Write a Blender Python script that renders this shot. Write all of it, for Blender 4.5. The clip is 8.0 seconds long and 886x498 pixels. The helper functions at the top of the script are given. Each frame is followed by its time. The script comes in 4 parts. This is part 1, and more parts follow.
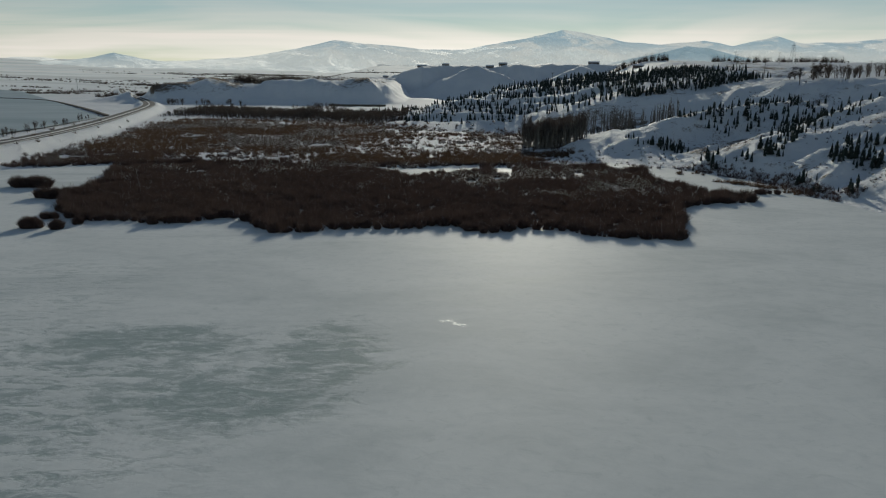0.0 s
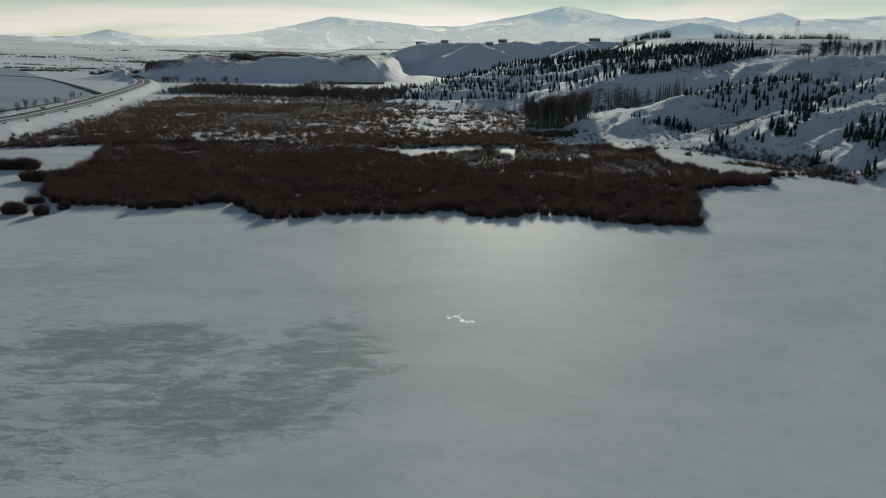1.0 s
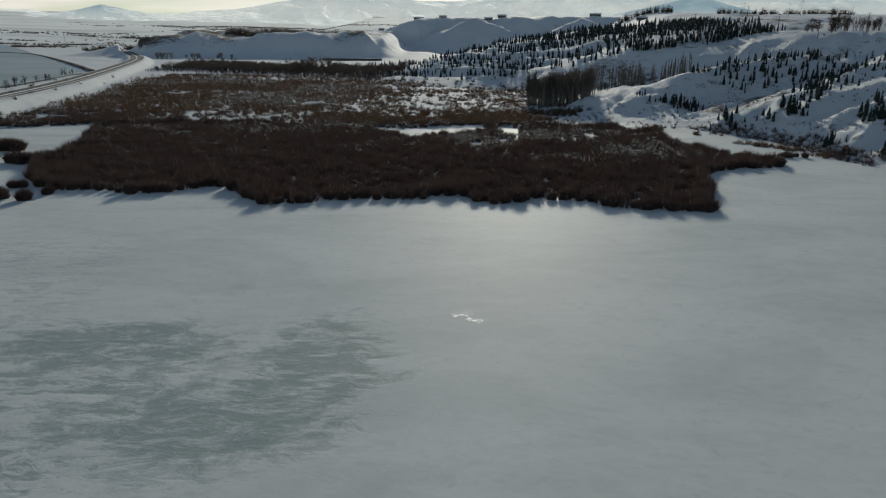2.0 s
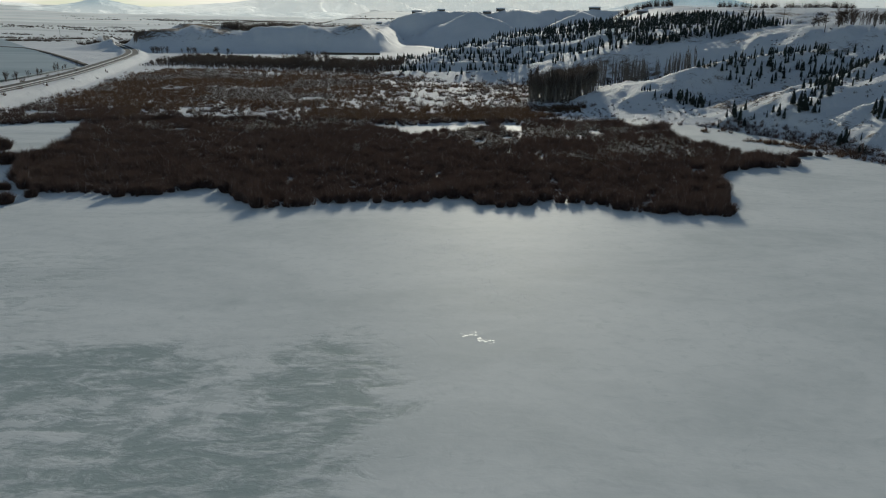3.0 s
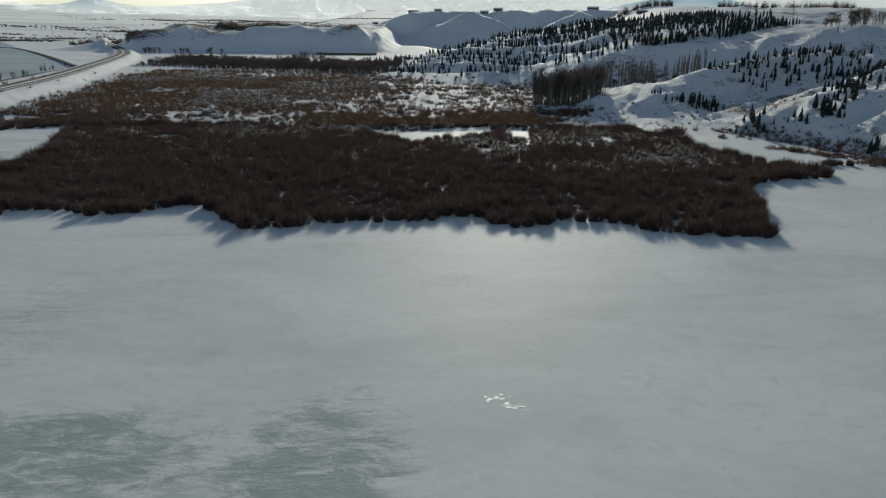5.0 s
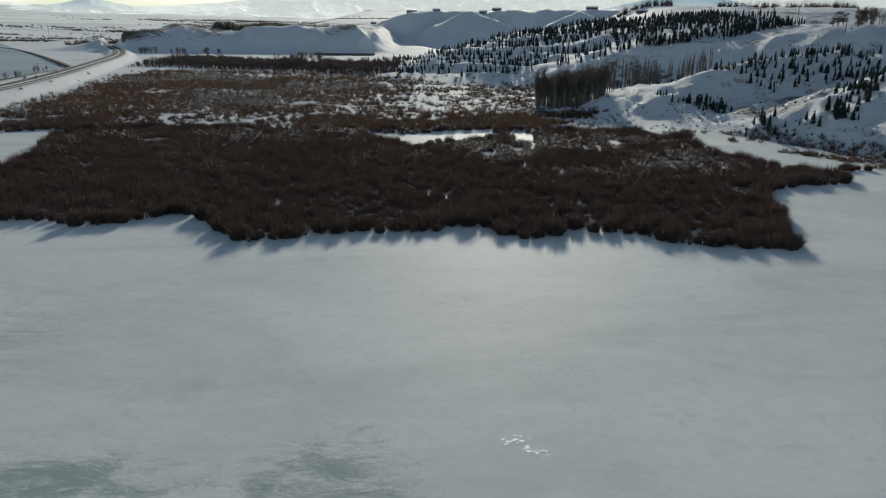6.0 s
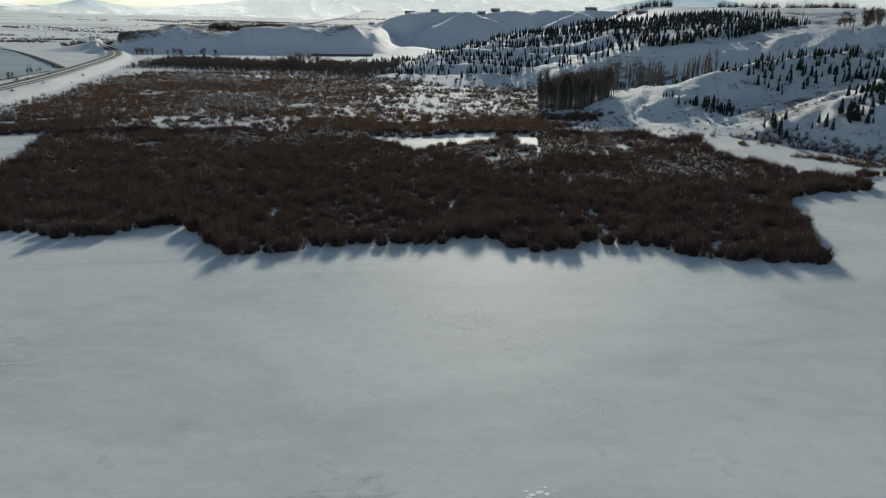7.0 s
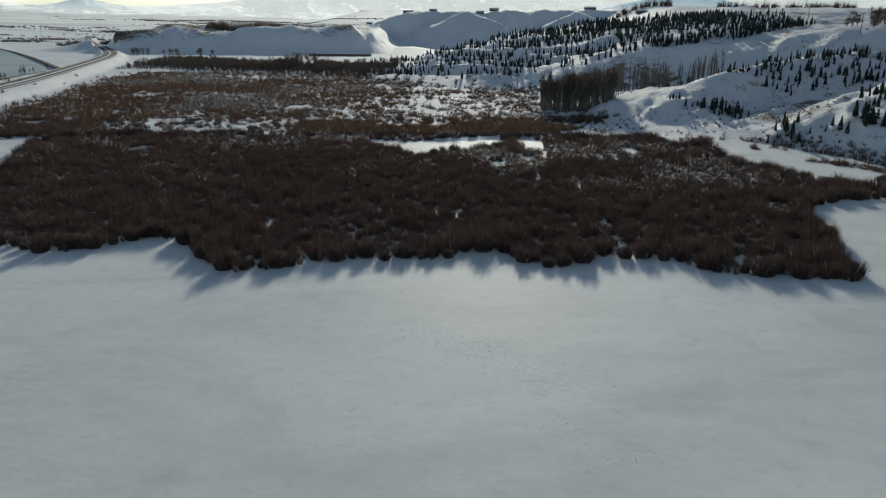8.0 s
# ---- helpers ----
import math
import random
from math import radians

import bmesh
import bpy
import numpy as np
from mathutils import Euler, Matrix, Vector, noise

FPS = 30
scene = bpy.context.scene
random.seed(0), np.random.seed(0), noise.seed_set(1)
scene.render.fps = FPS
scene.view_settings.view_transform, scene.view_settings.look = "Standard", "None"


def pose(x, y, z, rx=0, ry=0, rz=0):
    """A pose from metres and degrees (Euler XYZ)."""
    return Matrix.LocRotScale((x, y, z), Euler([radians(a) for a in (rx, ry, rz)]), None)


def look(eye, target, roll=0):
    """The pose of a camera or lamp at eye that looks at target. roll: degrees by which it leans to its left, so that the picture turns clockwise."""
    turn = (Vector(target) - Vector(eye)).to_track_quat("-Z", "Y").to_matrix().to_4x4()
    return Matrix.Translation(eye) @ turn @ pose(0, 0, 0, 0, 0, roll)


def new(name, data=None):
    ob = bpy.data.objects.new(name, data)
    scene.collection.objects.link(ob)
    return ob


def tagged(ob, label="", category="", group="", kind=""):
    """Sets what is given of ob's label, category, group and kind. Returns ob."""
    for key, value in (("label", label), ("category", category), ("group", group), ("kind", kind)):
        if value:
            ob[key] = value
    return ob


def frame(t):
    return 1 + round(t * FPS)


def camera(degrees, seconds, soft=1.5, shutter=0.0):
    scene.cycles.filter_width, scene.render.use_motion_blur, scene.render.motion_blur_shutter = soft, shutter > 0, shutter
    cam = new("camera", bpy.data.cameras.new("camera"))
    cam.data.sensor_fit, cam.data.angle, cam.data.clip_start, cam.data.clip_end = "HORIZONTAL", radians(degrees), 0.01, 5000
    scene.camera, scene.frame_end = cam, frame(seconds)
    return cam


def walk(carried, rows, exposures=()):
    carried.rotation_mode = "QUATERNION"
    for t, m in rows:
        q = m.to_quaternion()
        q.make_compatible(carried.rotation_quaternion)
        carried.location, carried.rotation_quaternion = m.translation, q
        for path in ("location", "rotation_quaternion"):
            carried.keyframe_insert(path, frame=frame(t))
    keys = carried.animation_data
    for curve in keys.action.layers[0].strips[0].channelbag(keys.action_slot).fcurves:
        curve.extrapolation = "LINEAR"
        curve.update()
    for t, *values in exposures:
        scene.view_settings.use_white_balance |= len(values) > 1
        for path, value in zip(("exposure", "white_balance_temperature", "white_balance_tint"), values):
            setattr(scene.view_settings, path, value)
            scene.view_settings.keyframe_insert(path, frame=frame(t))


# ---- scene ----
cam = camera(65.3, 8.0, 1.1)
PATH = [
    (0, (0.286, -6.283, 28.066), (0.286, -4.339, 27.598), 0.5),
    (0.5, (-0.125, -3.31, 27.991), (-0.123, -1.37, 27.506), 0.5),
    (1, (-0.642, -0.248, 28.095), (-0.637, 1.681, 27.567), 0.5),
    (1.5, (-1.045, 2.699, 28.067), (-1.037, 4.617, 27.501), 0.5),
    (3, (-2.382, 11.737, 28.26), (-2.365, 13.643, 27.654), 0.5),
    (3.5, (-2.808, 14.78, 28.207), (-2.788, 16.686, 27.602), 0.5),
    (4, (-3.283, 17.837, 28.268), (-3.261, 19.743, 27.663), 0.5),
    (4.5, (-3.722, 20.743, 28.301), (-3.697, 22.649, 27.695), 0.5),
    (6, (-5.15, 29.892, 28.24), (-5.116, 31.798, 27.634), 0.5),
    (6.5, (-5.651, 32.776, 28.186), (-5.614, 34.682, 27.582), 0.5),
    (7, (-6.142, 35.88, 28.174), (-6.102, 37.786, 27.57), 0.5),
    (7.5, (-6.616, 38.872, 28.263), (-6.574, 40.777, 27.658), 0.5),
    (8, (-7.175, 41.94, 28.311), (-7.129, 43.846, 27.706), 0.5),
]
walk(cam, [(t, look(eye, target, roll)) for t, eye, target, roll in PATH], [(0.0, -1.03, 6820, 1), (3.0, -0.82, 6820, 1), (8.0, -0.54, 6820, 1)])

# ---- light ----
SUN_EL, SUN_AZ = radians(15.0), radians(6.0)      # azimuth from +y towards +x
world = bpy.data.worlds.new("sky")
scene.world = world
world.use_nodes = True


class Nodes:
    """Short notation for building node trees."""

    def __init__(self, tree):
        self.t = tree
        tree.nodes.clear()

    def n(self, kind, props=None, **sockets):
        node = self.t.nodes.new(kind)
        for k, v in (props or {}).items():
            setattr(node, k, v)
        for k, v in sockets.items():
            key = int(k[1:]) if k[0] == "i" and k[1:].isdigit() else k.replace("_", " ")
            self.put(node.inputs[key], v)
        return node

    def put(self, sock, v):
        if isinstance(v, bpy.types.Node):
            v = v.outputs[0]
        if isinstance(v, bpy.types.NodeSocket):
            self.t.links.new(v, sock)
        elif isinstance(v, tuple) and len(v) == 3 and sock.type == "RGBA":
            sock.default_value = (*v, 1)
        else:
            sock.default_value = v

    def math(self, op, a, b=0.0, c=0.0, clamp=False):
        return self.n("ShaderNodeMath", {"operation": op, "use_clamp": clamp}, i0=a, i1=b, i2=c)

    def mix(self, f, a, b):
        m = self.n("ShaderNodeMix", {"data_type": "RGBA"})
        self.put(m.inputs[0], f), self.put(m.inputs[6], a), self.put(m.inputs[7], b)
        return m.outputs[2]

    def ramp(self, x, lo, hi):
        return self.n("ShaderNodeMapRange", {"interpolation_type": "SMOOTHSTEP"}, i0=x, i1=lo, i2=hi, i3=0.0, i4=1.0)

    def noise(self, vec, scale, detail=4.0, rough=0.55, dist=0.0):
        return self.n("ShaderNodeTexNoise", None, Vector=vec, Scale=scale, Detail=detail, Roughness=rough, Distortion=dist)

    def place(self, scale=(1, 1, 1), turn=0.0, shift=(0, 0, 0)):
        g = self.n("ShaderNodeNewGeometry")
        return self.n("ShaderNodeMapping", None, Vector=g.outputs["Position"], Location=shift,
                      Rotation=(0, 0, radians(turn)), Scale=scale)

    def bump(self, h, strength, distance):
        return self.n("ShaderNodeBump", None, Height=h, Strength=strength, Distance=distance)

    def surface(self, **kw):
        b = self.n("ShaderNodeBsdfPrincipled", None, **kw)
        o = self.n("ShaderNodeOutputMaterial")
        self.t.links.new(b.outputs[0], o.inputs[0])


def soften(k, sky):
    return k.math("ADD", 1.0, k.math("MULTIPLY", k.n("ShaderNodeRGBToBW", None, Color=sky), 0.013))


def build_world():
    k = Nodes(world.node_tree)
    sky = k.n("ShaderNodeTexSky", {"sky_type": "NISHITA", "sun_disc": False, "sun_elevation": SUN_EL,
                                   "sun_rotation": SUN_AZ, "altitude": 1800.0, "air_density": 1.0,
                                   "dust_density": 0.1, "ozone_density": 1.0})
    way = k.n("ShaderNodeTexCoord").outputs["Generated"]
    sep = k.n("ShaderNodeSeparateXYZ", None, Vector=way)
    # cloud sheets flatten towards the horizon
    up = k.math("MAXIMUM", sep.outputs[2], 0.02)
    flat = k.n("ShaderNodeCombineXYZ", None, X=k.math("DIVIDE", sep.outputs[0], up), Y=k.math("DIVIDE", sep.outputs[1], up))
    veil = k.noise(k.n("ShaderNodeMapping", None, Vector=flat, Scale=(0.10, 0.42, 1.0)), 1.0, 6.0, 0.6, 0.4)
    low = k.n("ShaderNodeMapping", None, Vector=way, Scale=(1.7, 1.7, 15.0))
    streak = k.noise(low, 1.0, 4.0, 0.5, 0.8)
    cover = k.math("ADD", k.math("MULTIPLY", k.ramp(veil, 0.45, 0.75), 0.30),
                   k.math("MULTIPLY", k.ramp(streak, 0.40, 0.66), k.math("SUBTRACT", 0.90, k.math("MULTIPLY", k.ramp(sep.outputs[2], 0.045, 0.105), 0.66))), clamp=True)
    # high thin cloud evens out the glare round the sun
    sky = k.n("ShaderNodeMix", {"data_type": "RGBA", "blend_type": "DIVIDE"}, i0=1.0, i6=sky.outputs[0],
              i7=k.n("ShaderNodeCombineColor", None, Red=soften(k, sky), Green=soften(k, sky), Blue=soften(k, sky))).outputs[2]
    grey = k.n("ShaderNodeRGBToBW", None, Color=sky)
    cloud = k.n("ShaderNodeCombineColor", None, Red=k.math("MULTIPLY", grey, 1.60), Green=k.math("MULTIPLY", grey, 1.47),
                Blue=k.math("MULTIPLY", grey, 1.44))
    seen = k.mix(cover, sky, cloud)
    veiled = k.n("ShaderNodeMix", {"data_type": "RGBA", "blend_type": "ADD"}, i0=1.0, i6=seen, i7=(0.23, 0.31, 0.46)).outputs[2]
    bg = k.n("ShaderNodeBackground", None, Color=veiled, Strength=0.12)
    out = k.n("ShaderNodeOutputWorld")
    world.node_tree.links.new(bg.outputs[0], out.inputs[0])


build_world()
sun = new("sun", bpy.data.lights.new("sun", "SUN"))
sun.data.energy, sun.data.angle, sun.data.color = 5.0, radians(0.6), (1.0, 0.93, 0.84)
sun_dir = Vector((math.sin(SUN_AZ) * math.cos(SUN_EL), math.cos(SUN_AZ) * math.cos(SUN_EL), math.sin(SUN_EL)))
sun.matrix_world = look(sun_dir * 400, (0, 0, 0))


# ---- materials ----
def material(name):
    m = bpy.data.materials.new(name)
    m.use_nodes = True
    return m, Nodes(m.node_tree)


def make_snow():
    m, k = material("snow_ground")
    scrub = k.n("ShaderNodeAttribute", {"attribute_name": "scrub"}).outputs["Fac"]
    p = k.place()
    fine, mid, big = k.noise(p, 1.6, 5.0, 0.65), k.noise(p, 0.22, 5.0, 0.6, 0.6), k.noise(p, 0.02, 4.0)
    tuft = k.ramp(k.math("ADD", k.math("ADD", k.math("MULTIPLY", fine, 0.5), k.math("MULTIPLY", mid, 0.6)), scrub), 0.98, 1.16)
    snow = k.mix(k.ramp(big, 0.35, 0.7), (0.80, 0.81, 0.83), (0.72, 0.74, 0.77))
    snow = k.mix(k.math("MULTIPLY", k.ramp(mid, 0.5, 0.75), 0.25), snow, (0.62, 0.64, 0.67))
    grass = k.mix(k.ramp(mid, 0.4, 0.6), (0.075, 0.05, 0.034), (0.14, 0.095, 0.06))
    h = k.math("ADD", k.math("MULTIPLY", fine, 0.35), k.math("ADD", mid, k.math("MULTIPLY", k.noise(p, 0.55, 4.0, 0.6, 1.0), 0.5)))
    far = k.n("ShaderNodeVectorMath", {"operation": "LENGTH"}, i0=p).outputs["Value"]
    soft = k.n("ShaderNodeMapRange", None, i0=far, i1=300.0, i2=900.0, i3=0.75, i4=0.2)
    k.surface(Base_Color=k.mix(tuft, snow, grass), Roughness=0.8, Specular_IOR_Level=0.15, Normal=k.bump(h, soft, 1.3))
    return m


def make_ice():
    m, k = material("snowy_ice")
    p = k.place()
    sep = k.n("ShaderNodeSeparateXYZ", None, Vector=k.n("ShaderNodeNewGeometry").outputs["Position"])
    drift = k.noise(k.place((0.035, 0.075, 1), 8), 1.0, 6.0, 0.6, 0.8)
    ripple = k.noise(k.place((0.42, 0.55, 1), 32), 1.0, 6.0, 0.6, 0.6)
    grain = k.noise(p, 3.0, 4.0, 0.6)
    # bare ice swept clear of snow, off to one side of the lake
    def lobe(cx, cy, rx, ry):
        ex = k.math("DIVIDE", k.math("SUBTRACT", sep.outputs[0], cx), rx)
        ey = k.math("DIVIDE", k.math("SUBTRACT", sep.outputs[1], cy), ry)
        r = k.math("SQRT", k.math("ADD", k.math("MULTIPLY", ex, ex), k.math("MULTIPLY", ey, ey)))
        r = k.math("ADD", r, k.math("MULTIPLY", k.math("SUBTRACT", edge, 0.5), 1.5))
        return k.math("SUBTRACT", 1.0, k.ramp(r, 0.45, 1.1))

    edge = k.noise(k.place((0.22, 0.34, 1), -20), 1.0, 7.0, 0.68, 0.6)
    streaks = k.noise(k.place((0.17, 0.46, 1), -16), 1.0, 8.0, 0.66, 0.9)
    crumb = k.noise(k.place((0.6, 1.2, 1), -20), 1.0, 6.0, 0.7, 0.6)
    worn = k.math("ADD", k.math("MULTIPLY", streaks, 0.62), k.math("MULTIPLY", crumb, 0.30))
    field = k.math("MULTIPLY", k.ramp(sep.outputs[0], -10.0, -30.0), k.ramp(sep.outputs[1], 77.0, 63.0))
    aside = k.math("MULTIPLY", k.ramp(sep.outputs[0], -34.0, -48.0), k.ramp(sep.outputs[1], 108.0, 90.0))
    swept = k.math("MAXIMUM", k.math("MAXIMUM", lobe(-12.5, 62, 9, 13), lobe(-33, 65, 17, 8)), lobe(-20, 52, 15, 8))
    bare = k.math("MULTIPLY", k.ramp(k.math("ADD", k.math("MULTIPLY", swept, 0.10), worn), 0.41, 0.61), swept)
    thin = k.math("MULTIPLY", k.ramp(worn, 0.42, 0.55), k.math("MAXIMUM", k.math("MULTIPLY", field, 0.9), k.math("MULTIPLY", aside, 0.48)))
    faint = k.math("MULTIPLY", k.ramp(k.math("ADD", k.math("MULTIPLY", drift, 0.6), k.math("MULTIPLY", edge, 0.4)), 0.46, 0.70), 0.30)
    wisp = k.math("MULTIPLY", k.ramp(k.noise(k.place((0.28, 0.42, 1), 40), 1.0, 7.0, 0.7, 1.6), 0.54, 0.68), 0.22)
    f = k.math("MAXIMUM", k.math("MAXIMUM", bare, thin), k.math("MAXIMUM", faint, wisp))
    snow = k.mix(k.ramp(drift, 0.3, 0.7), (0.765, 0.785, 0.785), (0.68, 0.705, 0.71))
    snow = k.mix(k.math("MULTIPLY", k.ramp(ripple, 0.45, 0.70), 0.22), snow, (0.54, 0.58, 0.595))
    mottle = k.noise(p, 0.7, 6.0, 0.65, 0.4)
    snow = k.mix(k.math("MULTIPLY", k.ramp(mottle, 0.5, 0.75), 0.22), snow, (0.50, 0.54, 0.555))
    col = k.mix(k.math("MULTIPLY", f, 0.74), snow, (0.24, 0.315, 0.315))
    h = k.math("ADD", k.math("ADD", k.math("MULTIPLY", ripple, 0.5), drift), k.math("MULTIPLY", grain, 0.12))
    torn = k.math("MULTIPLY", k.math("MAXIMUM", bare, thin), k.math("ADD", k.math("MULTIPLY", crumb, 0.7), k.math("MULTIPLY", streaks, 0.6)))
    h = k.math("SUBTRACT", h, torn)
    rough = k.math("SUBTRACT", 0.66, k.math("MULTIPLY", f, 0.15))
    k.surface(Base_Color=col, Roughness=rough, Specular_IOR_Level=0.028, Normal=k.bump(h, 0.2, 0.25))
    return m


def make_plant(name, a, b, pale, frost, zone_scale=0.09, thin=0.4, bare=0.93, white=0.54):
    """Dry stems: two browns that drift over the stand, and a share of blades with snow on them."""
    m, k = material(name)
    each = k.n("ShaderNodeNewGeometry").outputs["Random Per Island"]
    zone = k.noise(k.place(), zone_scale, 3.0)
    col = k.mix(k.ramp(zone, 0.35, 0.65), a, b)
    patch = k.ramp(k.noise(k.place((1, 1, 0.2), 25, (5, 11, 0)), 0.5, 3.0, 0.6), 0.40, 0.60)
    col = k.mix(k.math("MULTIPLY", patch, 0.55), col, tuple(c * 0.55 for c in a))
    col = k.mix(k.math("MULTIPLY", each, 0.3), col, tuple(c * 1.25 for c in b))
    clump = k.ramp(k.noise(k.place(shift=(31, 7, 3)), 1.5, 1.0), white, white + 0.05)
    on = k.ramp(k.math("ADD", k.math("MULTIPLY", each, 1.0), k.math("MULTIPLY", clump, frost)), bare, bare + 0.04)
    col = k.mix(on, col, pale)
    b = k.n("ShaderNodeBsdfPrincipled", None, Base_Color=col, Roughness=0.85, Specular_IOR_Level=0.2)
    t = k.n("ShaderNodeBsdfTranslucent", None, Color=col)
    mixed = k.n("ShaderNodeMixShader", None, i0=thin, i1=b, i2=t)
    k.n("ShaderNodeOutputMaterial", None, Surface=mixed)
    return m


def make_plain(name, a, b, scale, rough=0.8, metal=0.0, bump=0.3):
    m, k = material(name)
    p = k.place()
    x, y = k.noise(p, scale, 5.0), k.noise(p, scale * 9, 3.0)
    f = k.math("ADD", k.math("MULTIPLY", k.ramp(x, 0.35, 0.65), 0.7), k.math("MULTIPLY", y, 0.3))
    k.surface(Base_Color=k.mix(f, a, b), Roughness=rough, Metallic=metal, Normal=k.bump(y, bump, 0.3 / scale * 0.1))
    return m


def make_far_plain():
    """The plain kilometres off, with bright haze painted in as emission that grows with distance."""
    m, k = material("hazy_plain")
    p = k.place()
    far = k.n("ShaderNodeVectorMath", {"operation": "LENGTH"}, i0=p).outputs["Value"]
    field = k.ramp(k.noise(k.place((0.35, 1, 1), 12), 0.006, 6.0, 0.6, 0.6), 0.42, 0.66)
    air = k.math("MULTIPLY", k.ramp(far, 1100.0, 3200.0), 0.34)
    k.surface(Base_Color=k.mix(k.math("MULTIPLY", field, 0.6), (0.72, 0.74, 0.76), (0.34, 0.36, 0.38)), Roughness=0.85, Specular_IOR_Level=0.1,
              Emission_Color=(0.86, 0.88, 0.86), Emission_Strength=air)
    return m


SNOW, ICE, FAR_PLAIN = make_snow(), make_ice(), make_far_plain()
REED = make_plant("dry_reed", (0.095, 0.066, 0.059), (0.128, 0.086, 0.072), (0.60, 0.61, 0.63), 0.04, 0.16, thin=0.2, bare=0.982)
RUST = make_plant("rusty_reed", (0.085, 0.054, 0.037), (0.150, 0.094, 0.058), (0.60, 0.61, 0.64), 0.10, 0.2, thin=0.3, bare=0.975)
FROSTED = make_plant("frosted_reed", (0.062, 0.046, 0.039), (0.09, 0.064, 0.05), (0.84, 0.85, 0.87), 0.55, 0.3, thin=0.4, bare=0.95, white=0.56)
TWIG = make_plant("bare_twig", (0.050, 0.037, 0.030), (0.075, 0.054, 0.042), (0.4, 0.4, 0.42), 0.0, thin=0.2)
# paler than bare_twig: haze of distance put into the far trees' colour
HAZED_TWIG = make_plant("hazed_twig", (0.10, 0.08, 0.068), (0.15, 0.12, 0.10), (0.4, 0.4, 0.42), 0.0, thin=0.2)
BROWN_TWIG = make_plant("brown_twig", (0.080, 0.064, 0.055), (0.115, 0.090, 0.076), (0.4, 0.4, 0.42), 0.0, thin=0.3)
NEEDLE = make_plant("pine_needle", (0.034, 0.046, 0.042), (0.046, 0.060, 0.050), (0.55, 0.58, 0.62), 0.03, thin=0.2)
BARK = make_plain("bark", (0.07, 0.05, 0.04), (0.13, 0.10, 0.08), 3.0)
PALE_BARK = make_plain("pale_bark", (0.16, 0.14, 0.12), (0.26, 0.23, 0.20), 3.0)
ASPHALT = make_plain("wet_asphalt", (0.045, 0.047, 0.05), (0.075, 0.077, 0.08), 0.3, 0.95)
STEEL = make_plain("galvanised_steel", (0.25, 0.26, 0.27), (0.35, 0.36, 0.37), 2.0, 0.5, 0.7)
WOOD = make_plain("weathered_wood", (0.09, 0.075, 0.06), (0.16, 0.13, 0.10), 2.0)
PLASTER = make_plain("grey_plaster", (0.20, 0.18, 0.16), (0.30, 0.27, 0.24), 0.8)
ROOF = make_plain("roof_snow", (0.62, 0.64, 0.67), (0.78, 0.79, 0.81), 0.5)
SHEET = make_plain("rusty_sheet", (0.11, 0.085, 0.075), (0.17, 0.14, 0.12), 0.8)
GLASS = make_plain("dark_pane", (0.02, 0.022, 0.025), (0.03, 0.032, 0.035), 1.0, 0.1)


def make_reservoir():
    m, k = material("reservoir_ice")
    a = k.noise(k.place((0.004, 0.012, 1), 20), 1.0, 5.0, 0.6, 0.5)
    b = k.noise(k.place((0.03, 0.08, 1), 20), 1.0, 4.0)
    f = k.math("ADD", k.math("MULTIPLY", k.ramp(a, 0.3, 0.7), 0.7), k.math("MULTIPLY", b, 0.3))
    k.surface(Base_Color=k.mix(f, (0.26, 0.33, 0.36), (0.46, 0.52, 0.54)), Roughness=0.5, Specular_IOR_Level=0.15, Normal=k.bump(b, 0.1, 0.3))
    return m


RESERVOIR = make_reservoir()


# ---- lie of the land ----
def ease(x):
    x = np.clip(x, 0, 1)
    return x * x * (3 - 2 * x)


def lattice(ix, iy, seed):
    h = (ix.astype(np.int64) * 374761393 + iy.astype(np.int64) * 668265263 + seed * 982451653) & 0x7FFFFFFF
    h = ((h ^ (h >> 13)) * 1274126177) & 0x7FFFFFFF
    return ((h ^ (h >> 16)) & 0xFFFF) / 65535.0


def value_noise(x, y, seed=0):
    ix, iy = np.floor(x), np.floor(y)
    fx, fy = ease(x - ix), ease(y - iy)
    a, b = lattice(ix, iy, seed), lattice(ix + 1, iy, seed)
    c, d = lattice(ix, iy + 1, seed), lattice(ix + 1, iy + 1, seed)
    return (a + (b - a) * fx) * (1 - fy) + (c + (d - c) * fx) * fy


def fbm(x, y, size, octaves=4, seed=0):
    """Layered noise, 0 to 1, with its broadest swells `size` metres wide."""
    total, amp, norm = 0.0, 1.0, 0.0
    for i in range(octaves):
        total = total + amp * value_noise(x / size * 2 ** i + 17.3 * i, y / size * 2 ** i - 9.1 * i, seed + i)
        norm, amp = norm + amp, amp * 0.5
    return total / norm


def along(x, y, line):
    """Nearest place on a polyline of (x, y, z): distance, z there, and the side (positive to the left of its run)."""
    best, zed, side = np.full(np.shape(x), 1e9), np.zeros(np.shape(x)), np.zeros(np.shape(x))
    for (x0, y0, z0), (x1, y1, z1) in zip(line, line[1:]):
        dx, dy = x1 - x0, y1 - y0
        f = np.clip(((x - x0) * dx + (y - y0) * dy) / (dx * dx + dy * dy), 0, 1)
        d = np.hypot(x - x0 - f * dx, y - y0 - f * dy)
        near = d < best
        best = np.where(near, d, best)
        zed = np.where(near, z0 + f * (z1 - z0), zed)
        side = np.where(near, np.sign(dx * (y - y0) - dy * (x - x0)), side)
    return best, zed, side


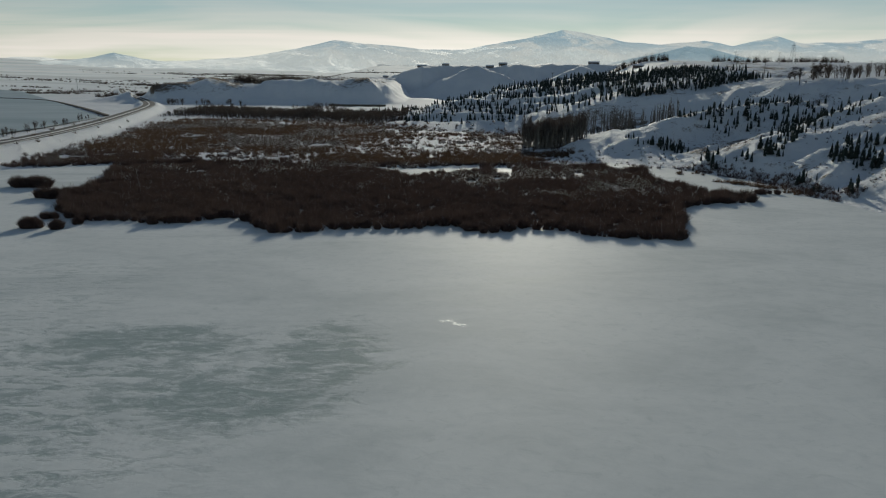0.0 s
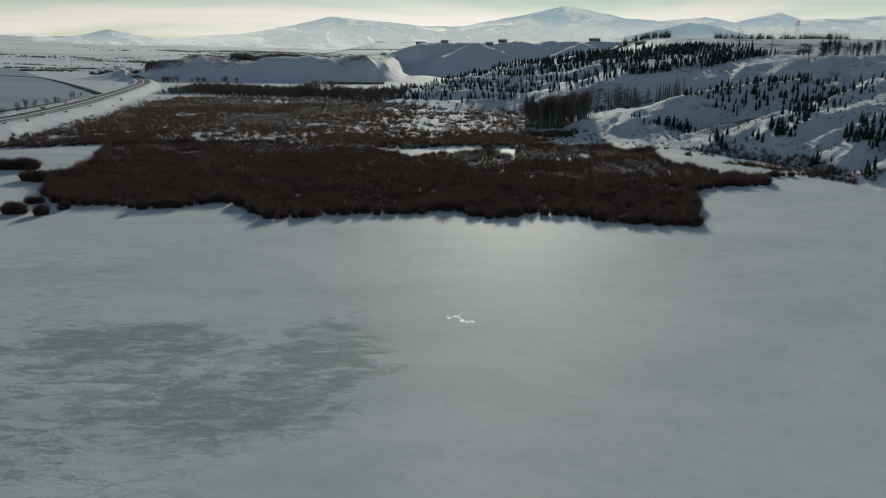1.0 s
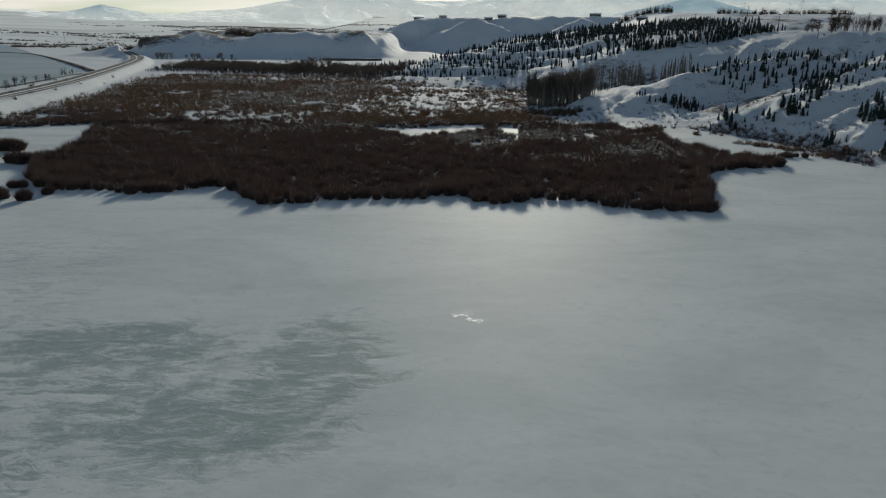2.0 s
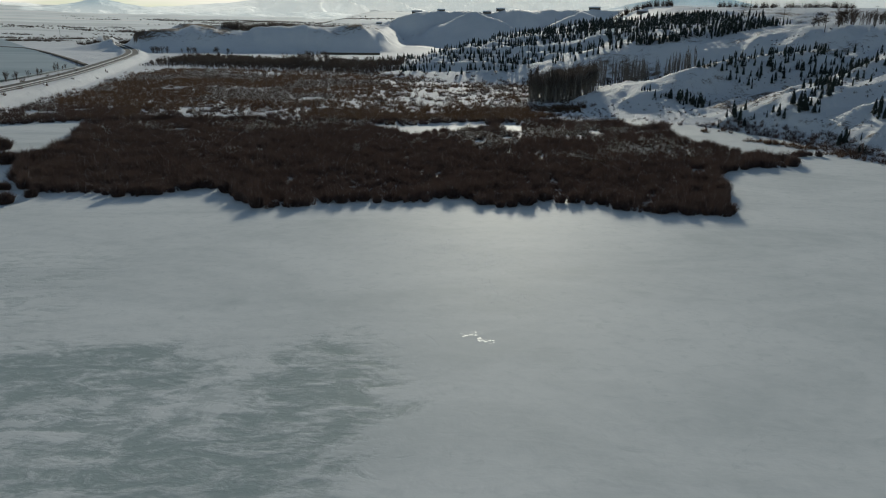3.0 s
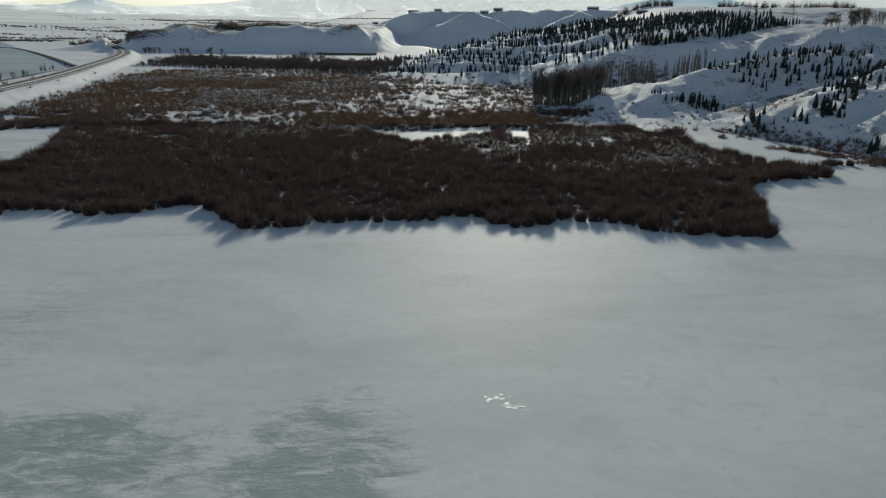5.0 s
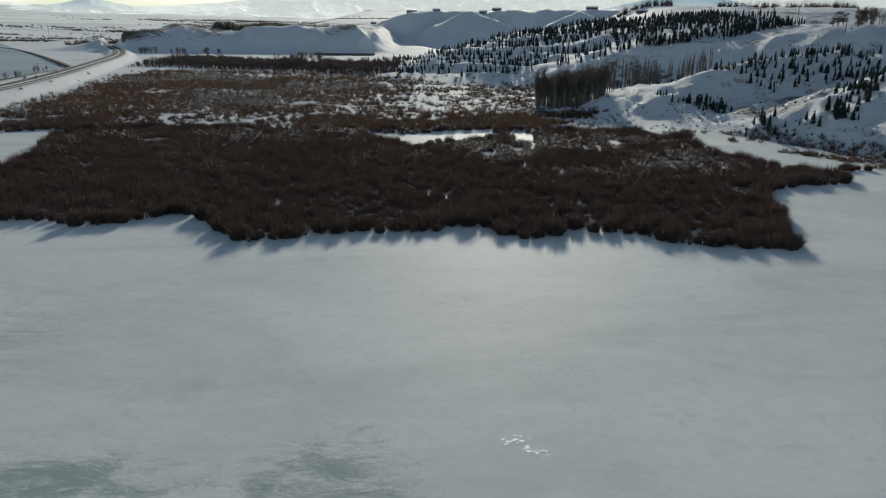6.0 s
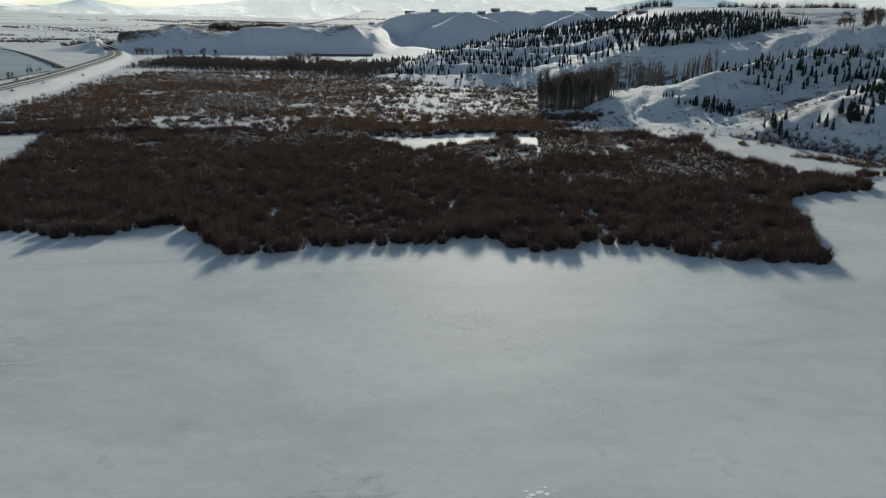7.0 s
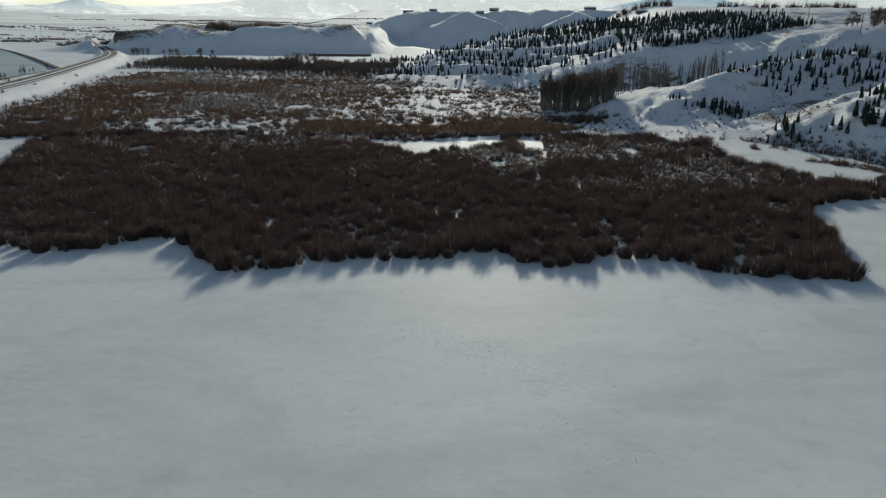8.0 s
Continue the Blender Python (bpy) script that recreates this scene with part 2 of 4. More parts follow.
def inside(x, y, ring):
    odd = np.zeros(np.shape(x), bool)
    for (x0, y0), (x1, y1) in zip(ring, ring[1:] + ring[:1]):
        if y0 == y1:
            continue
        odd ^= ((y0 > y) != (y1 > y)) & (x < (x1 - x0) * (y - y0) / (y1 - y0) + x0)
    return odd


SHORE_Y, SHORE_X = (-300, 0, 100, 144, 166, 175, 186, 198, 213, 226, 234), (330, 172, 121, 99, 97, 94, 93.5, 93, 87, 81, 70)
ROAD = [(-230, 60, 4.0), (-163, 225, 4.0), (-186, 354, 4.2), (-222, 483, 4.8), (-262, 615, 5.0), (-290, 690, 5.0),
        (-335, 790, 5.0), (-410, 940, 5.0), (-560, 1230, 5.5), (-800, 1750, 7.0)]
TOE = [(-78, 570, 0), (-62, 490, 0), (-44, 440, 0), (-5, 394, 0), (35, 374, 0), (74, 348, 0), (100, 338, 0), (150, 332, 0), (190, 328, 0), (260, 330, 0)]
# break lines of the slopes over the shore: (x, y, height)
FOOT = [(30, 255, 0.7), (52, 262, 0.9), (68, 256, 1.1), (77, 242, 1.0), (85, 229, 1.2), (90, 215, 0.7), (96, 199, 0.7), (98, 186, 1.2), (99, 170, 0.6), (101, 150, 0.5), (112, 125, 0.5)]
KNOLL = [(87, 227, 2.2), (94, 219, 3.6), (102, 213, 6.2), (108, 217, 7.8), (113, 225, 9.2), (120, 233, 10.6), (132, 245, 13.2), (146, 260, 16.2), (170, 285, 20)]
TERRACE = [(104, 188, 3.0), (113, 190, 5.2), (126, 199, 9.0), (146, 213, 13.0), (190, 245, 18)]
LOWER = [(108, 150, 2.6), (122, 158, 6.5), (145, 170, 11)]
HOLLOW = [(80, 256, 2.2), (90, 267, 3.3), (106, 273, 4.4), (124, 274, 5.8), (138, 274, 8.8), (158, 285, 13)]
SHOULDER = [(60, 270, 2.2), (74, 274, 5.8), (83, 279, 6.6), (92, 286, 9.2)]
SPUR = [(48, 302, 1.6), (62, 308, 3.6), (73, 306, 5.6), (86, 300, 9.0), (100, 295, 12.8), (118, 298, 15.6), (138, 304, 18.6), (158, 306, 18.4), (190, 312, 21)]
RAVINE = [(52, 330, 1.8), (72, 326, 3.0), (96, 321, 6.0), (122, 324, 10.5), (142, 326, 16.0)]
SCARP_FOOT = [(60, 350, 3.0), (84, 343, 5.0), (108, 340, 9.5), (130, 344, 17.0)]
SCARP_TOP = [(56, 386, 12.0), (88, 371, 16.8), (112, 372, 21.2), (138, 374, 25.0), (152, 362, 27.2)]
UPLAND_EDGE = [(148, 342, 25.0), (160, 350, 28.2), (172, 335, 27.6), (194, 326, 27.4), (240, 330, 29)]
UPLAND = [(110, 412, 28), (142, 410, 32.2), (172, 382, 31.0), (232, 384, 32.5)]


NOSE_WEST = [(50, 1150, 55), (85, 1112, 43), (118, 1074, 27), (136, 1050, 12)]
NOSE_EAST = [(222, 1152, 56), (190, 1112, 46), (154, 1080, 30), (134, 1056, 12)]


def plain_height(x, y):
    d = np.hypot(x, y)
    z = np.interp(d, (0, 240, 420, 800, 1300, 2100, 2600, 3200, 4300, 5000), (0.25, 0.3, 1.2, 1.7, 1.8, 2.0, 34, 62, 122, 150))
    return z + (fbm(x, y, 260, 4, 5) - 0.5) * np.interp(d, (400, 1900, 3200), (0, 0, 9))


def z_off(x, y):
    """How far a place lies outside the lake."""
    return np.maximum(x - np.interp(y, SHORE_Y, SHORE_X), y - 229)


def along_points(lines, step):
    """Places every `step` metres along some lines."""
    out = []
    for line in lines:
        for a, b in zip(line, line[1:]):
            n = max(1, round(math.hypot(b[0] - a[0], b[1] - a[1]) / step))
            out += [[a[k] + (b[k] - a[k]) * i / n for k in range(3)] for i in range(n)]
        out.append(list(line[-1]))
    return np.array(out)


class Slopes:
    """A surface stretched over break lines, with a crease along each."""

    def __init__(self, lines):
        p = along_points(lines, 8.0)
        self.xy, self.mean = p[:, :2], p[:, 2].mean()
        self.w = np.linalg.solve(self.kernel(self.xy) + 0.15 * np.eye(len(p)), p[:, 2] - self.mean)

    def kernel(self, q):
        return -np.sqrt(((q[:, None] - self.xy[None]) ** 2).sum(-1) + 6.0)

    def height(self, x, y):
        q = np.stack([x, y], -1)
        return np.concatenate([self.kernel(q[i:i + 20000]) @ self.w for i in range(0, len(q), 20000)]) + self.mean


SLOPES = Slopes([FOOT, KNOLL, TERRACE, LOWER, HOLLOW, SHOULDER, SPUR, RAVINE, SCARP_FOOT, SCARP_TOP, UPLAND_EDGE, UPLAND])


def ground(x, y):
    x, y = np.asarray(x, float), np.asarray(y, float)
    if x.ndim == 0:
        return ground(x[None], y[None])[0]
    z = plain_height(x, y)
    px, py = x, y
    bend = 15 * ease((z_off(x, y) - 4) / 40) * (y < 700)
    x = px + (fbm(px, py, 34, 3, 61) - 0.5) * bend
    y = py + (fbm(px, py, 34, 3, 67) - 0.5) * bend
    rough = fbm(x, y, 26, 4, 1) - 0.5
    fold = fbm((x * 0.8 + y * 0.6), (y * 0.8 - x * 0.6) * 0.28, 16, 3, 2) - 0.5
    # road embankment
    d, rz, _ = along(px, py, ROAD)
    rd, rz0, flat = d, rz, z
    z = np.maximum(z, np.minimum(rz, rz - (d - 7.5) * 0.5))
    # near bluff and the higher bluff behind it
    gully = 1 - np.abs(((x + 35) / 80) % 2 - 1)
    lead = 795 + 70 * (fbm(x, y * 0, 160, 3, 8) - 0.5) + 30 * fbm(x, y, 60, 2, 9) + 50 * ease((x + 100) / 80)
    cap = 23 * ease((x + 470) / 150) * (1 - 0.8 * ease((x + 84) / 40) - 0.2 * ease((x + 40) / 60)) + (fbm(x, y, 120, 3, 3) - 0.5) * 9 * ease((x + 440) / 80)
    z = z + np.clip(cap, 0, 99) * ease((y - lead) / 82)
    lead = 1045 + 75 * gully * ease((x + 130) / 60) + 25 * fbm(x, y, 50, 2, 11)
    cap = np.interp(x, (-460, -330, -180, -100, -40, 60, 200, 420, 700), (-4, 6, 16, 33, 49, 54, 56, 57, 57)) + (fbm(x, y, 110, 3, 4) - 0.5) * 4
    z = np.maximum(z, (2 + cap) * ease((y - lead) / 128) * (1 - ease((y - 1500) / 900)))
    for nose in (NOSE_WEST, NOSE_EAST):
        d, rz, side = along(px, py, nose)
        z = np.maximum(z, rz - d * 0.40)
    z = z + ((fbm(x * 0.8, y * 0.8, 44, 4, 15) - 0.5) * 11 + (1 - np.abs(2 * fbm(x * 1.1 + y * 0.35, y * 0.3, 52, 4, 16) - 1) - 0.65) * 12 + (1 - np.abs(2 * fbm(x * 1.2 - y * 0.3, y * 0.35, 19, 3, 18) - 1) - 0.65) * 4.5) * (1 - 0.5 * ease((x + 100) / 60)) * ease((rd - 40) / 40) * ease((y - 760) / 60) * ease((z - 6) / 12) * (1 - ease((y - 1250) / 300))
    # planted hill and the upland behind it
    d, _, side = along(x, y, TOE)
    scarp = ease((x - 78) / 26) * (1 - ease((x - 140) / 30))
    rise = np.interp(d, (0, 12, 40, 80, 120, 200), (0, 0.10, 0.34, 0.64, 0.85, 1)) * (1 - scarp) + np.interp(d, (0, 6, 32, 60, 110, 200), (0, 0.08, 0.64, 0.78, 0.95, 1)) * scarp
    bench = 19 * ease((x - 118) / 34) + 12 * ease((x - 138) / 55)
    cap = np.interp(x, (-82, -62, -40, 5, 50, 110, 200), (0, 5, 12, 22, 27.5, 32, 38)) + (fbm(x * 0.5, y * 1.4, 46, 3, 17) - 0.5) * 7 * ease((x - 130) / 40) + np.clip(y - 470, 0, 600) * 0.04 * ease((x - 70) / 110)
    cap = cap * np.maximum(ease((x - 60 - (y - 500) * 0.16) / 150), 1 - ease((y - 545) / 110)) * (1 - ease((y - 1500) / 900)) + rough * 3
    hill = bench + (cap - bench) * rise + fold * (4.2 - 2.5 * scarp) * ease(d / 30) * (1 - ease((d - 120) / 60))
    hill = hill + 1.15 * np.sin(6.283 * (d / 17 + 2.2 * fbm(px, py, 60, 3, 19))) * ease((d - 14) / 20) * (1 - ease((d - 150) / 40)) * (1 - 0.85 * ease((x - 60) / 20))
    z = np.where(side > 0, np.maximum(z, z * (1 - ease(d / 60)) + hill), np.maximum(z, bench - d * 0.27))
    # slopes over the shore
    share = ease((px - 36) / 24) * (1 - ease((py - 386) / 44)) * ease((py - 122) / 12) * (1 - ease((px - 225) / 40))
    on = share > 0
    h = np.zeros(np.shape(px))
    if on.any():
        h[on] = SLOPES.height(px[on], py[on])
    h = h + (rough * 1.6 + fold * 1.8) * ease((h - 2.5) / 7)
    z = z + (h - z) * share
    z = z + (fbm(x, y, 7, 3, 21) - 0.5) * np.interp(z, (0.5, 2, 8), (0.3, 1.4, 2.2)) * (1 - ease((y - 700) / 500))
    ridge = 1 - np.abs(2 * fbm(px * 0.6 - py * 0.8, (px * 0.8 + py * 0.6) * 0.30, 11, 3, 23) - 1)
    z = z + (ridge - 0.6) * 5.0 * ease((z - 0.6) / 3) * ease((z_off(px, py) - 2) / 10) * (1 - ease((y - 330) / 60))
    z = np.where(rd < 13, z + (np.maximum(flat, np.minimum(rz0, rz0 - (rd - 7.5) * 0.5)) - z) * (1 - ease((rd - 8) / 5)), z)
    # the lake's bed lies under the ice
    north = 229 + 9 * (fbm(px, py * 0, 30, 3, 6) - 0.5) - 14 * ease((-x - 118) / 25)
    shore = np.minimum(np.interp(py, SHORE_Y, SHORE_X) - px, north - py)
    return np.minimum(z, np.interp(-shore, (-3, 0, 4, 400), (-0.4, -0.12, 0.35, 250)))


def one_mesh(name, verts, faces, mat, smooth=False):
    """A mesh from arrays of places and of triangles or quads."""
    me = bpy.data.meshes.new(name)
    verts, faces = np.asarray(verts, np.float32), np.asarray(faces, np.int32)
    n, k = faces.shape
    me.vertices.add(len(verts)), me.loops.add(n * k), me.polygons.add(n)
    me.vertices.foreach_set("co", verts.ravel())
    me.loops.foreach_set("vertex_index", faces.ravel())
    me.polygons.foreach_set("loop_start", np.arange(n, dtype=np.int32) * k)
    me.polygons.foreach_set("use_smooth", np.full(n, smooth))
    me.update(calc_edges=True)
    me.materials.append(mat)
    return me


def sheet(rows, cols):
    i = np.arange(rows * cols).reshape(rows, cols)
    return np.stack([i[:-1, :-1], i[:-1, 1:], i[1:, 1:], i[1:, :-1]], -1).reshape(-1, 4)


def inside_bed(x, y):
    return inside(x, y, BED) & ~inside(x, y, POND) & ~inside(x, y, POND_SMALL)


BED = [(-94, 168), (-90, 155), (-81.4, 140), (-74, 132.5), (-63, 132), (-56, 129.6), (-52, 132), (-45.5, 137), (-41, 135), (-36, 126.5),
       (-30, 121.5), (-24, 124.6), (-18.6, 127), (-8, 126.5), (3, 131.5), (5, 126), (8, 123.6), (12.3, 125), (16, 128), (24.5, 127),
       (30, 121), (36, 121), (40, 118.4), (44, 118), (46.5, 125), (50, 136.6), (55, 153), (65, 159.5), (76, 162), (79, 167),
       (72, 180), (66, 196), (64, 206), (66, 215), (68, 228), (60, 236), (40, 234), (-60, 236), (-100, 236), (-108, 230), (-108, 216), (-103, 203), (-97, 190), (-95, 178)]
POND = [(-25, 229), (-13, 222), (0, 228), (13, 233), (14, 222), (5, 214), (-4, 212), (-9, 202), (-15, 213), (-23, 222)]
RESERVOIR_RING = [(-240, 120), (-212, 290), (-222, 380), (-246, 497), (-480, 860), (-900, 1500), (-1150, 1800), (-2400, 1900), (-1500, 120)]
POND_SMALL = [(17, 229), (23, 226), (23, 212), (17, 212)]


def scrub_cover(x, y):
    """How thickly the marsh is grown over, 0 to 1."""
    patch = 0.45 * fbm(x, y, 42, 3, 31) + 0.25 * fbm(x, y, 9, 3, 33) + 0.30 * fbm(x, y, 4, 2, 35)
    rust = ease((patch - 0.30) / 0.16) * ease((y - 258) / 16) * (1 - ease((y - 405) / 45)) * ease((x + 178) / 20) * (1 - ease((x + 46) / 26))
    thin = ease((patch - 0.27) / 0.22) * (0.40 + 0.30 * ease((y - 262) / 12)) * ease((y - 236) / 12) * (1 - ease((y - 470) / 40)) * ease((x + 190) / 20) * (1 - ease((x - 34) / 26))
    west = ease((patch - 0.30) / 0.15) * ease((y - 214 + (x + 140) * 0.1) / 8) * (1 - ease((y - 285) / 30)) * (1 - ease((x + 105) / 12)) * ease((x + 205) / 15)
    d, _, _ = along(x, y, ROAD)
    away, _, side = along(x, y, TOE)
    return np.maximum(np.maximum(rust, thin), west) * ease((d - 14) / 16) * (1 - (side > 0) * ease(away / 14))


def build_ground():
    az = np.concatenate([np.arange(-180, -40, 4.0), np.arange(-40, 40, 0.14), np.arange(40, 180.1, 4.0)])
    r = np.concatenate([[0.5, 20, 40, 60, 80], 95 * 1.0088 ** np.arange(0, 452)])
    a, rr = np.meshgrid(np.radians(az), r)
    x, y = rr * np.sin(a), rr * np.cos(a)
    z = ground(x, y)
    me = one_mesh("ground", np.stack([x, y, z], -1).reshape(-1, 3), sheet(len(r), len(az))[:, ::-1], SNOW, True)
    # past 1330 m the sheet takes the material with haze in its emission
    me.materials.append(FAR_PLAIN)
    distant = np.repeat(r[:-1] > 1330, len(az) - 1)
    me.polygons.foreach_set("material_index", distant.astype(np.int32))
    scrub = scrub_cover(x, y) * 0.26 + ease((z - 1.2) / 3) * 0.70 * ease((x - 55) / 30) * fbm(x, y, 24, 4, 40) * (y < 700)
    scrub = scrub + 0.62 * fbm(x, y * 3, 150, 4, 44) * ease((y - 850) / 300) * ease((-x - 0.16 * y) / 90)
    scrub = scrub + (0.84 - 0.34 * ease((x + 100) / 60)) * fbm(x * 1.2 + y * 0.3, y, 46, 4, 46) * ease((y - 790) / 60) * ease((z - 4) / 8) * (x > -480) * (x < 330)
    me.attributes.new("scrub", "FLOAT", "POINT").data.foreach_set("value", scrub.ravel().astype(np.float32))
    return tagged(new("ground", me), "snow-covered marsh, hills and upland with dry grass showing through", "ground", kind="structure")


def flat_sheet(name, ring, z, mat, label, category):
    bm = bmesh.new()
    top = [bm.verts.new((x, y, z)) for x, y in ring]
    face = bm.faces.new(top)
    low = bmesh.ops.extrude_face_region(bm, geom=[face])
    for v in low["geom"]:
        if isinstance(v, bmesh.types.BMVert):
            v.co.z -= 0.4
    bmesh.ops.recalc_face_normals(bm, faces=bm.faces[:])
    me = bpy.data.meshes.new(name)
    bm.to_mesh(me), bm.free()
    me.materials.append(mat)
    return tagged(new(name, me), label, category, kind="structure")


build_ground()
flat_sheet("lake_ice", [(-420, -300), (330, -300), (330, 0), (140, 144), (110, 200), (80, 250), (-420, 250)], 0.0, ICE,
           "frozen lake, wind-scoured snow over greenish ice", "frozen lake")
flat_sheet("reservoir_ice", RESERVOIR_RING, 2.35,
           RESERVOIR, "flat blue-grey frozen reservoir beyond the road bank", "frozen reservoir")


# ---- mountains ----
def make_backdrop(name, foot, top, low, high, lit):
    """Far range: snow whose emission paints in the daylight scattered over kilometres of air."""
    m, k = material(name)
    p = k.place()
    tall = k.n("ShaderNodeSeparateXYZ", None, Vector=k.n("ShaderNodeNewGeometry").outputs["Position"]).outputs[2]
    # painted haze: palest at the foot, thinning up to the top
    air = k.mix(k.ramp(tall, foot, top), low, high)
    # bright streaks put sunlit snow into the glow, as strong as `lit`
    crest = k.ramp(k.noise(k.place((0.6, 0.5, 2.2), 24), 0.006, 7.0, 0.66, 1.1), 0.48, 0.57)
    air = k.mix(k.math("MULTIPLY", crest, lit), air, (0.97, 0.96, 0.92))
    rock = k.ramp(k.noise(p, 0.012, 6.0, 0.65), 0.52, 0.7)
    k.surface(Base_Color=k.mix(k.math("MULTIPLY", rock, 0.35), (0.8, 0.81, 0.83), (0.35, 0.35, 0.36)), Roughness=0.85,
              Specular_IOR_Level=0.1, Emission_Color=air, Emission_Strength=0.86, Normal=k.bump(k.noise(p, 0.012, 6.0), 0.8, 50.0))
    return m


FAR_SNOW = make_backdrop("hazy_distant_snow", 165.0, 300.0, (0.86, 0.88, 0.86), (0.44, 0.60, 0.70), 0.85)
# the shaded flank's blue is put into the glow colour
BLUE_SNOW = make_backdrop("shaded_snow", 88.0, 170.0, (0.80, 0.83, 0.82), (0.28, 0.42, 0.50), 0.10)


def mountain_range(name, crest, far, front, back, seed, label, mat):
    """A range whose skyline runs through (side / far, height) pairs, with ribs and gullies down its flanks."""
    s = np.linspace(crest[0][0], crest[-1][0], 420)
    u = np.linspace(-1, 1, 90)
    uu, ss = np.meshgrid(u, s, indexing="ij")
    y = far + np.where(uu < 0, uu * front, uu * back)
    x = ss * y
    top = np.interp(ss, [c[0] for c in crest], [c[1] for c in crest]) + (fbm(ss * 900, uu * 0, 28, 4, seed) - 0.5) * 14
    foot = plain_height(x, y) - 12
    fall = np.where(uu < 0, (1 + uu), (1 - uu)) ** 2.5
    ribs = 1 - np.abs(2 * fbm(x + 0.35 * y, y * 0.45, 240, 5, seed + 3) - 1)
    z = foot + (top - foot) * np.clip(fall + (ribs - 0.7) * 0.9 * np.sin(np.pi * np.sqrt(np.clip(fall, 0, 1))), 0, 1.0)
    me = one_mesh(name, np.stack([x, y, z], -1).reshape(-1, 3), sheet(90, 420), mat, True)
    return tagged(new(name, me), label, "mountain", kind="structure")


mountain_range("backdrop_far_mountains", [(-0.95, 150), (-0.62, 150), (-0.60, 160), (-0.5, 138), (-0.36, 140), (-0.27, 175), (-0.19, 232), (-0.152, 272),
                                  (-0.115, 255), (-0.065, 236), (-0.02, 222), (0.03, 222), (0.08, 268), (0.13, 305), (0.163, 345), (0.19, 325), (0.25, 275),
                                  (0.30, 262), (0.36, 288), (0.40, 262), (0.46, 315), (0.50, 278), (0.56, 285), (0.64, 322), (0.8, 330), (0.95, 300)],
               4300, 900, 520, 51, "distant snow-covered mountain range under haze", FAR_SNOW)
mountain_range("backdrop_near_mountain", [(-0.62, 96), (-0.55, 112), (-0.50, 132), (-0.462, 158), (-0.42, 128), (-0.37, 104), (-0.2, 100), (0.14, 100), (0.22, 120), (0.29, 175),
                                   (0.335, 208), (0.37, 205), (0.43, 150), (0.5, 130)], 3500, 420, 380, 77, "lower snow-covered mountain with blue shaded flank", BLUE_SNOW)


# ---- plants ----
rng = np.random.default_rng(7)


def blades(n, base_r, reach, low, high, width, droop, seed, bent=True):
    """A rounded tussock of n tapering stems round the origin: places and triangles."""
    g = np.random.default_rng(seed)
    a, u = g.uniform(0, 2 * np.pi, n), np.sqrt(g.uniform(0, 1, n))
    r = base_r * u
    root = np.stack([r * np.cos(a), r * np.sin(a), np.full(n, -0.1)], -1)
    turn = a + g.normal(0, 0.6, n)
    lean = reach * u * g.uniform(0.4, 1.2, n) + g.uniform(0, 0.25, n)
    out = np.stack([np.cos(turn), np.sin(turn), np.zeros(n)], -1)
    tall = g.uniform(low, high, n) * np.sqrt(1 - 0.74 * u ** 2)
    up = np.array([0, 0, 1.0])
    mid = root + out * (lean * 0.4)[:, None] + up * (tall * 0.6)[:, None]
    tip = root + out * (lean * (1 + droop * g.uniform(0, 1, n)))[:, None] + up * (tall + 0.1)[:, None]
    t2 = g.uniform(0, 2 * np.pi, n)
    across = np.stack([np.cos(t2), np.sin(t2), np.zeros(n)], -1) * (width * g.uniform(0.6, 1.3, n))[:, None] / 2
    if not bent:
        return np.stack([root - across, root + across, tip], 1).reshape(-1, 3), np.arange(n * 3).reshape(-1, 3)
    v = np.stack([root - across, root + across, mid + across * 0.9, mid - across * 0.9, tip], 1).reshape(-1, 3)
    i = np.arange(n)[:, None] * 5
    return v, np.concatenate([i + [0, 1, 2], i + [0, 2, 3], i + [3, 2, 4]])


def strew(name, kinds, xs, ys, sizes, mat, label, category, high=None, sink=0.0):
    """Many plants in one mesh: each place takes one of a few kinds, turned and scaled."""
    zs = np.maximum(ground(xs, ys), 0.0) - sink
    verts, faces, start = [], [], 0
    pick, turn = rng.integers(0, len(kinds), len(xs)), rng.uniform(0, 2 * np.pi, len(xs))
    high = np.ones(len(xs)) if high is None else high
    for i, (v, f) in enumerate(kinds):
        sel = np.where(pick == i)[0]
        if not len(sel):
            continue
        c, s, k = np.cos(turn[sel])[:, None], np.sin(turn[sel])[:, None], sizes[sel][:, None]
        p = np.empty((len(sel), len(v), 3))
        p[..., 0] = (v[:, 0] * c - v[:, 1] * s) * k + xs[sel][:, None]
        p[..., 1] = (v[:, 0] * s + v[:, 1] * c) * k + ys[sel][:, None]
        p[..., 2] = v[:, 2] * k * high[sel][:, None] + zs[sel][:, None]
        verts.append(p.reshape(-1, 3))
        faces.append((f[None] + (np.arange(len(sel)) * len(v))[:, None, None] + start).reshape(-1, 3))
        start += len(sel) * len(v)
    me = one_mesh(name, np.concatenate(verts), np.concatenate(faces), mat)
    return tagged(new(name, me), label, category, kind="stuff")


def scatter(x0, x1, y0, y1, step, keep):
    """Places on a shaken grid that `keep` lets stand (a chance for each place)."""
    gx, gy = np.meshgrid(np.arange(x0, x1, step), np.arange(y0, y1, step))
    x = (gx + rng.uniform(-0.5, 0.5, gx.shape) * step).ravel()
    y = (gy + rng.uniform(-0.5, 0.5, gy.shape) * step).ravel()
    ok = rng.uniform(0, 1, x.shape) < keep(x, y)
    return x[ok], y[ok]


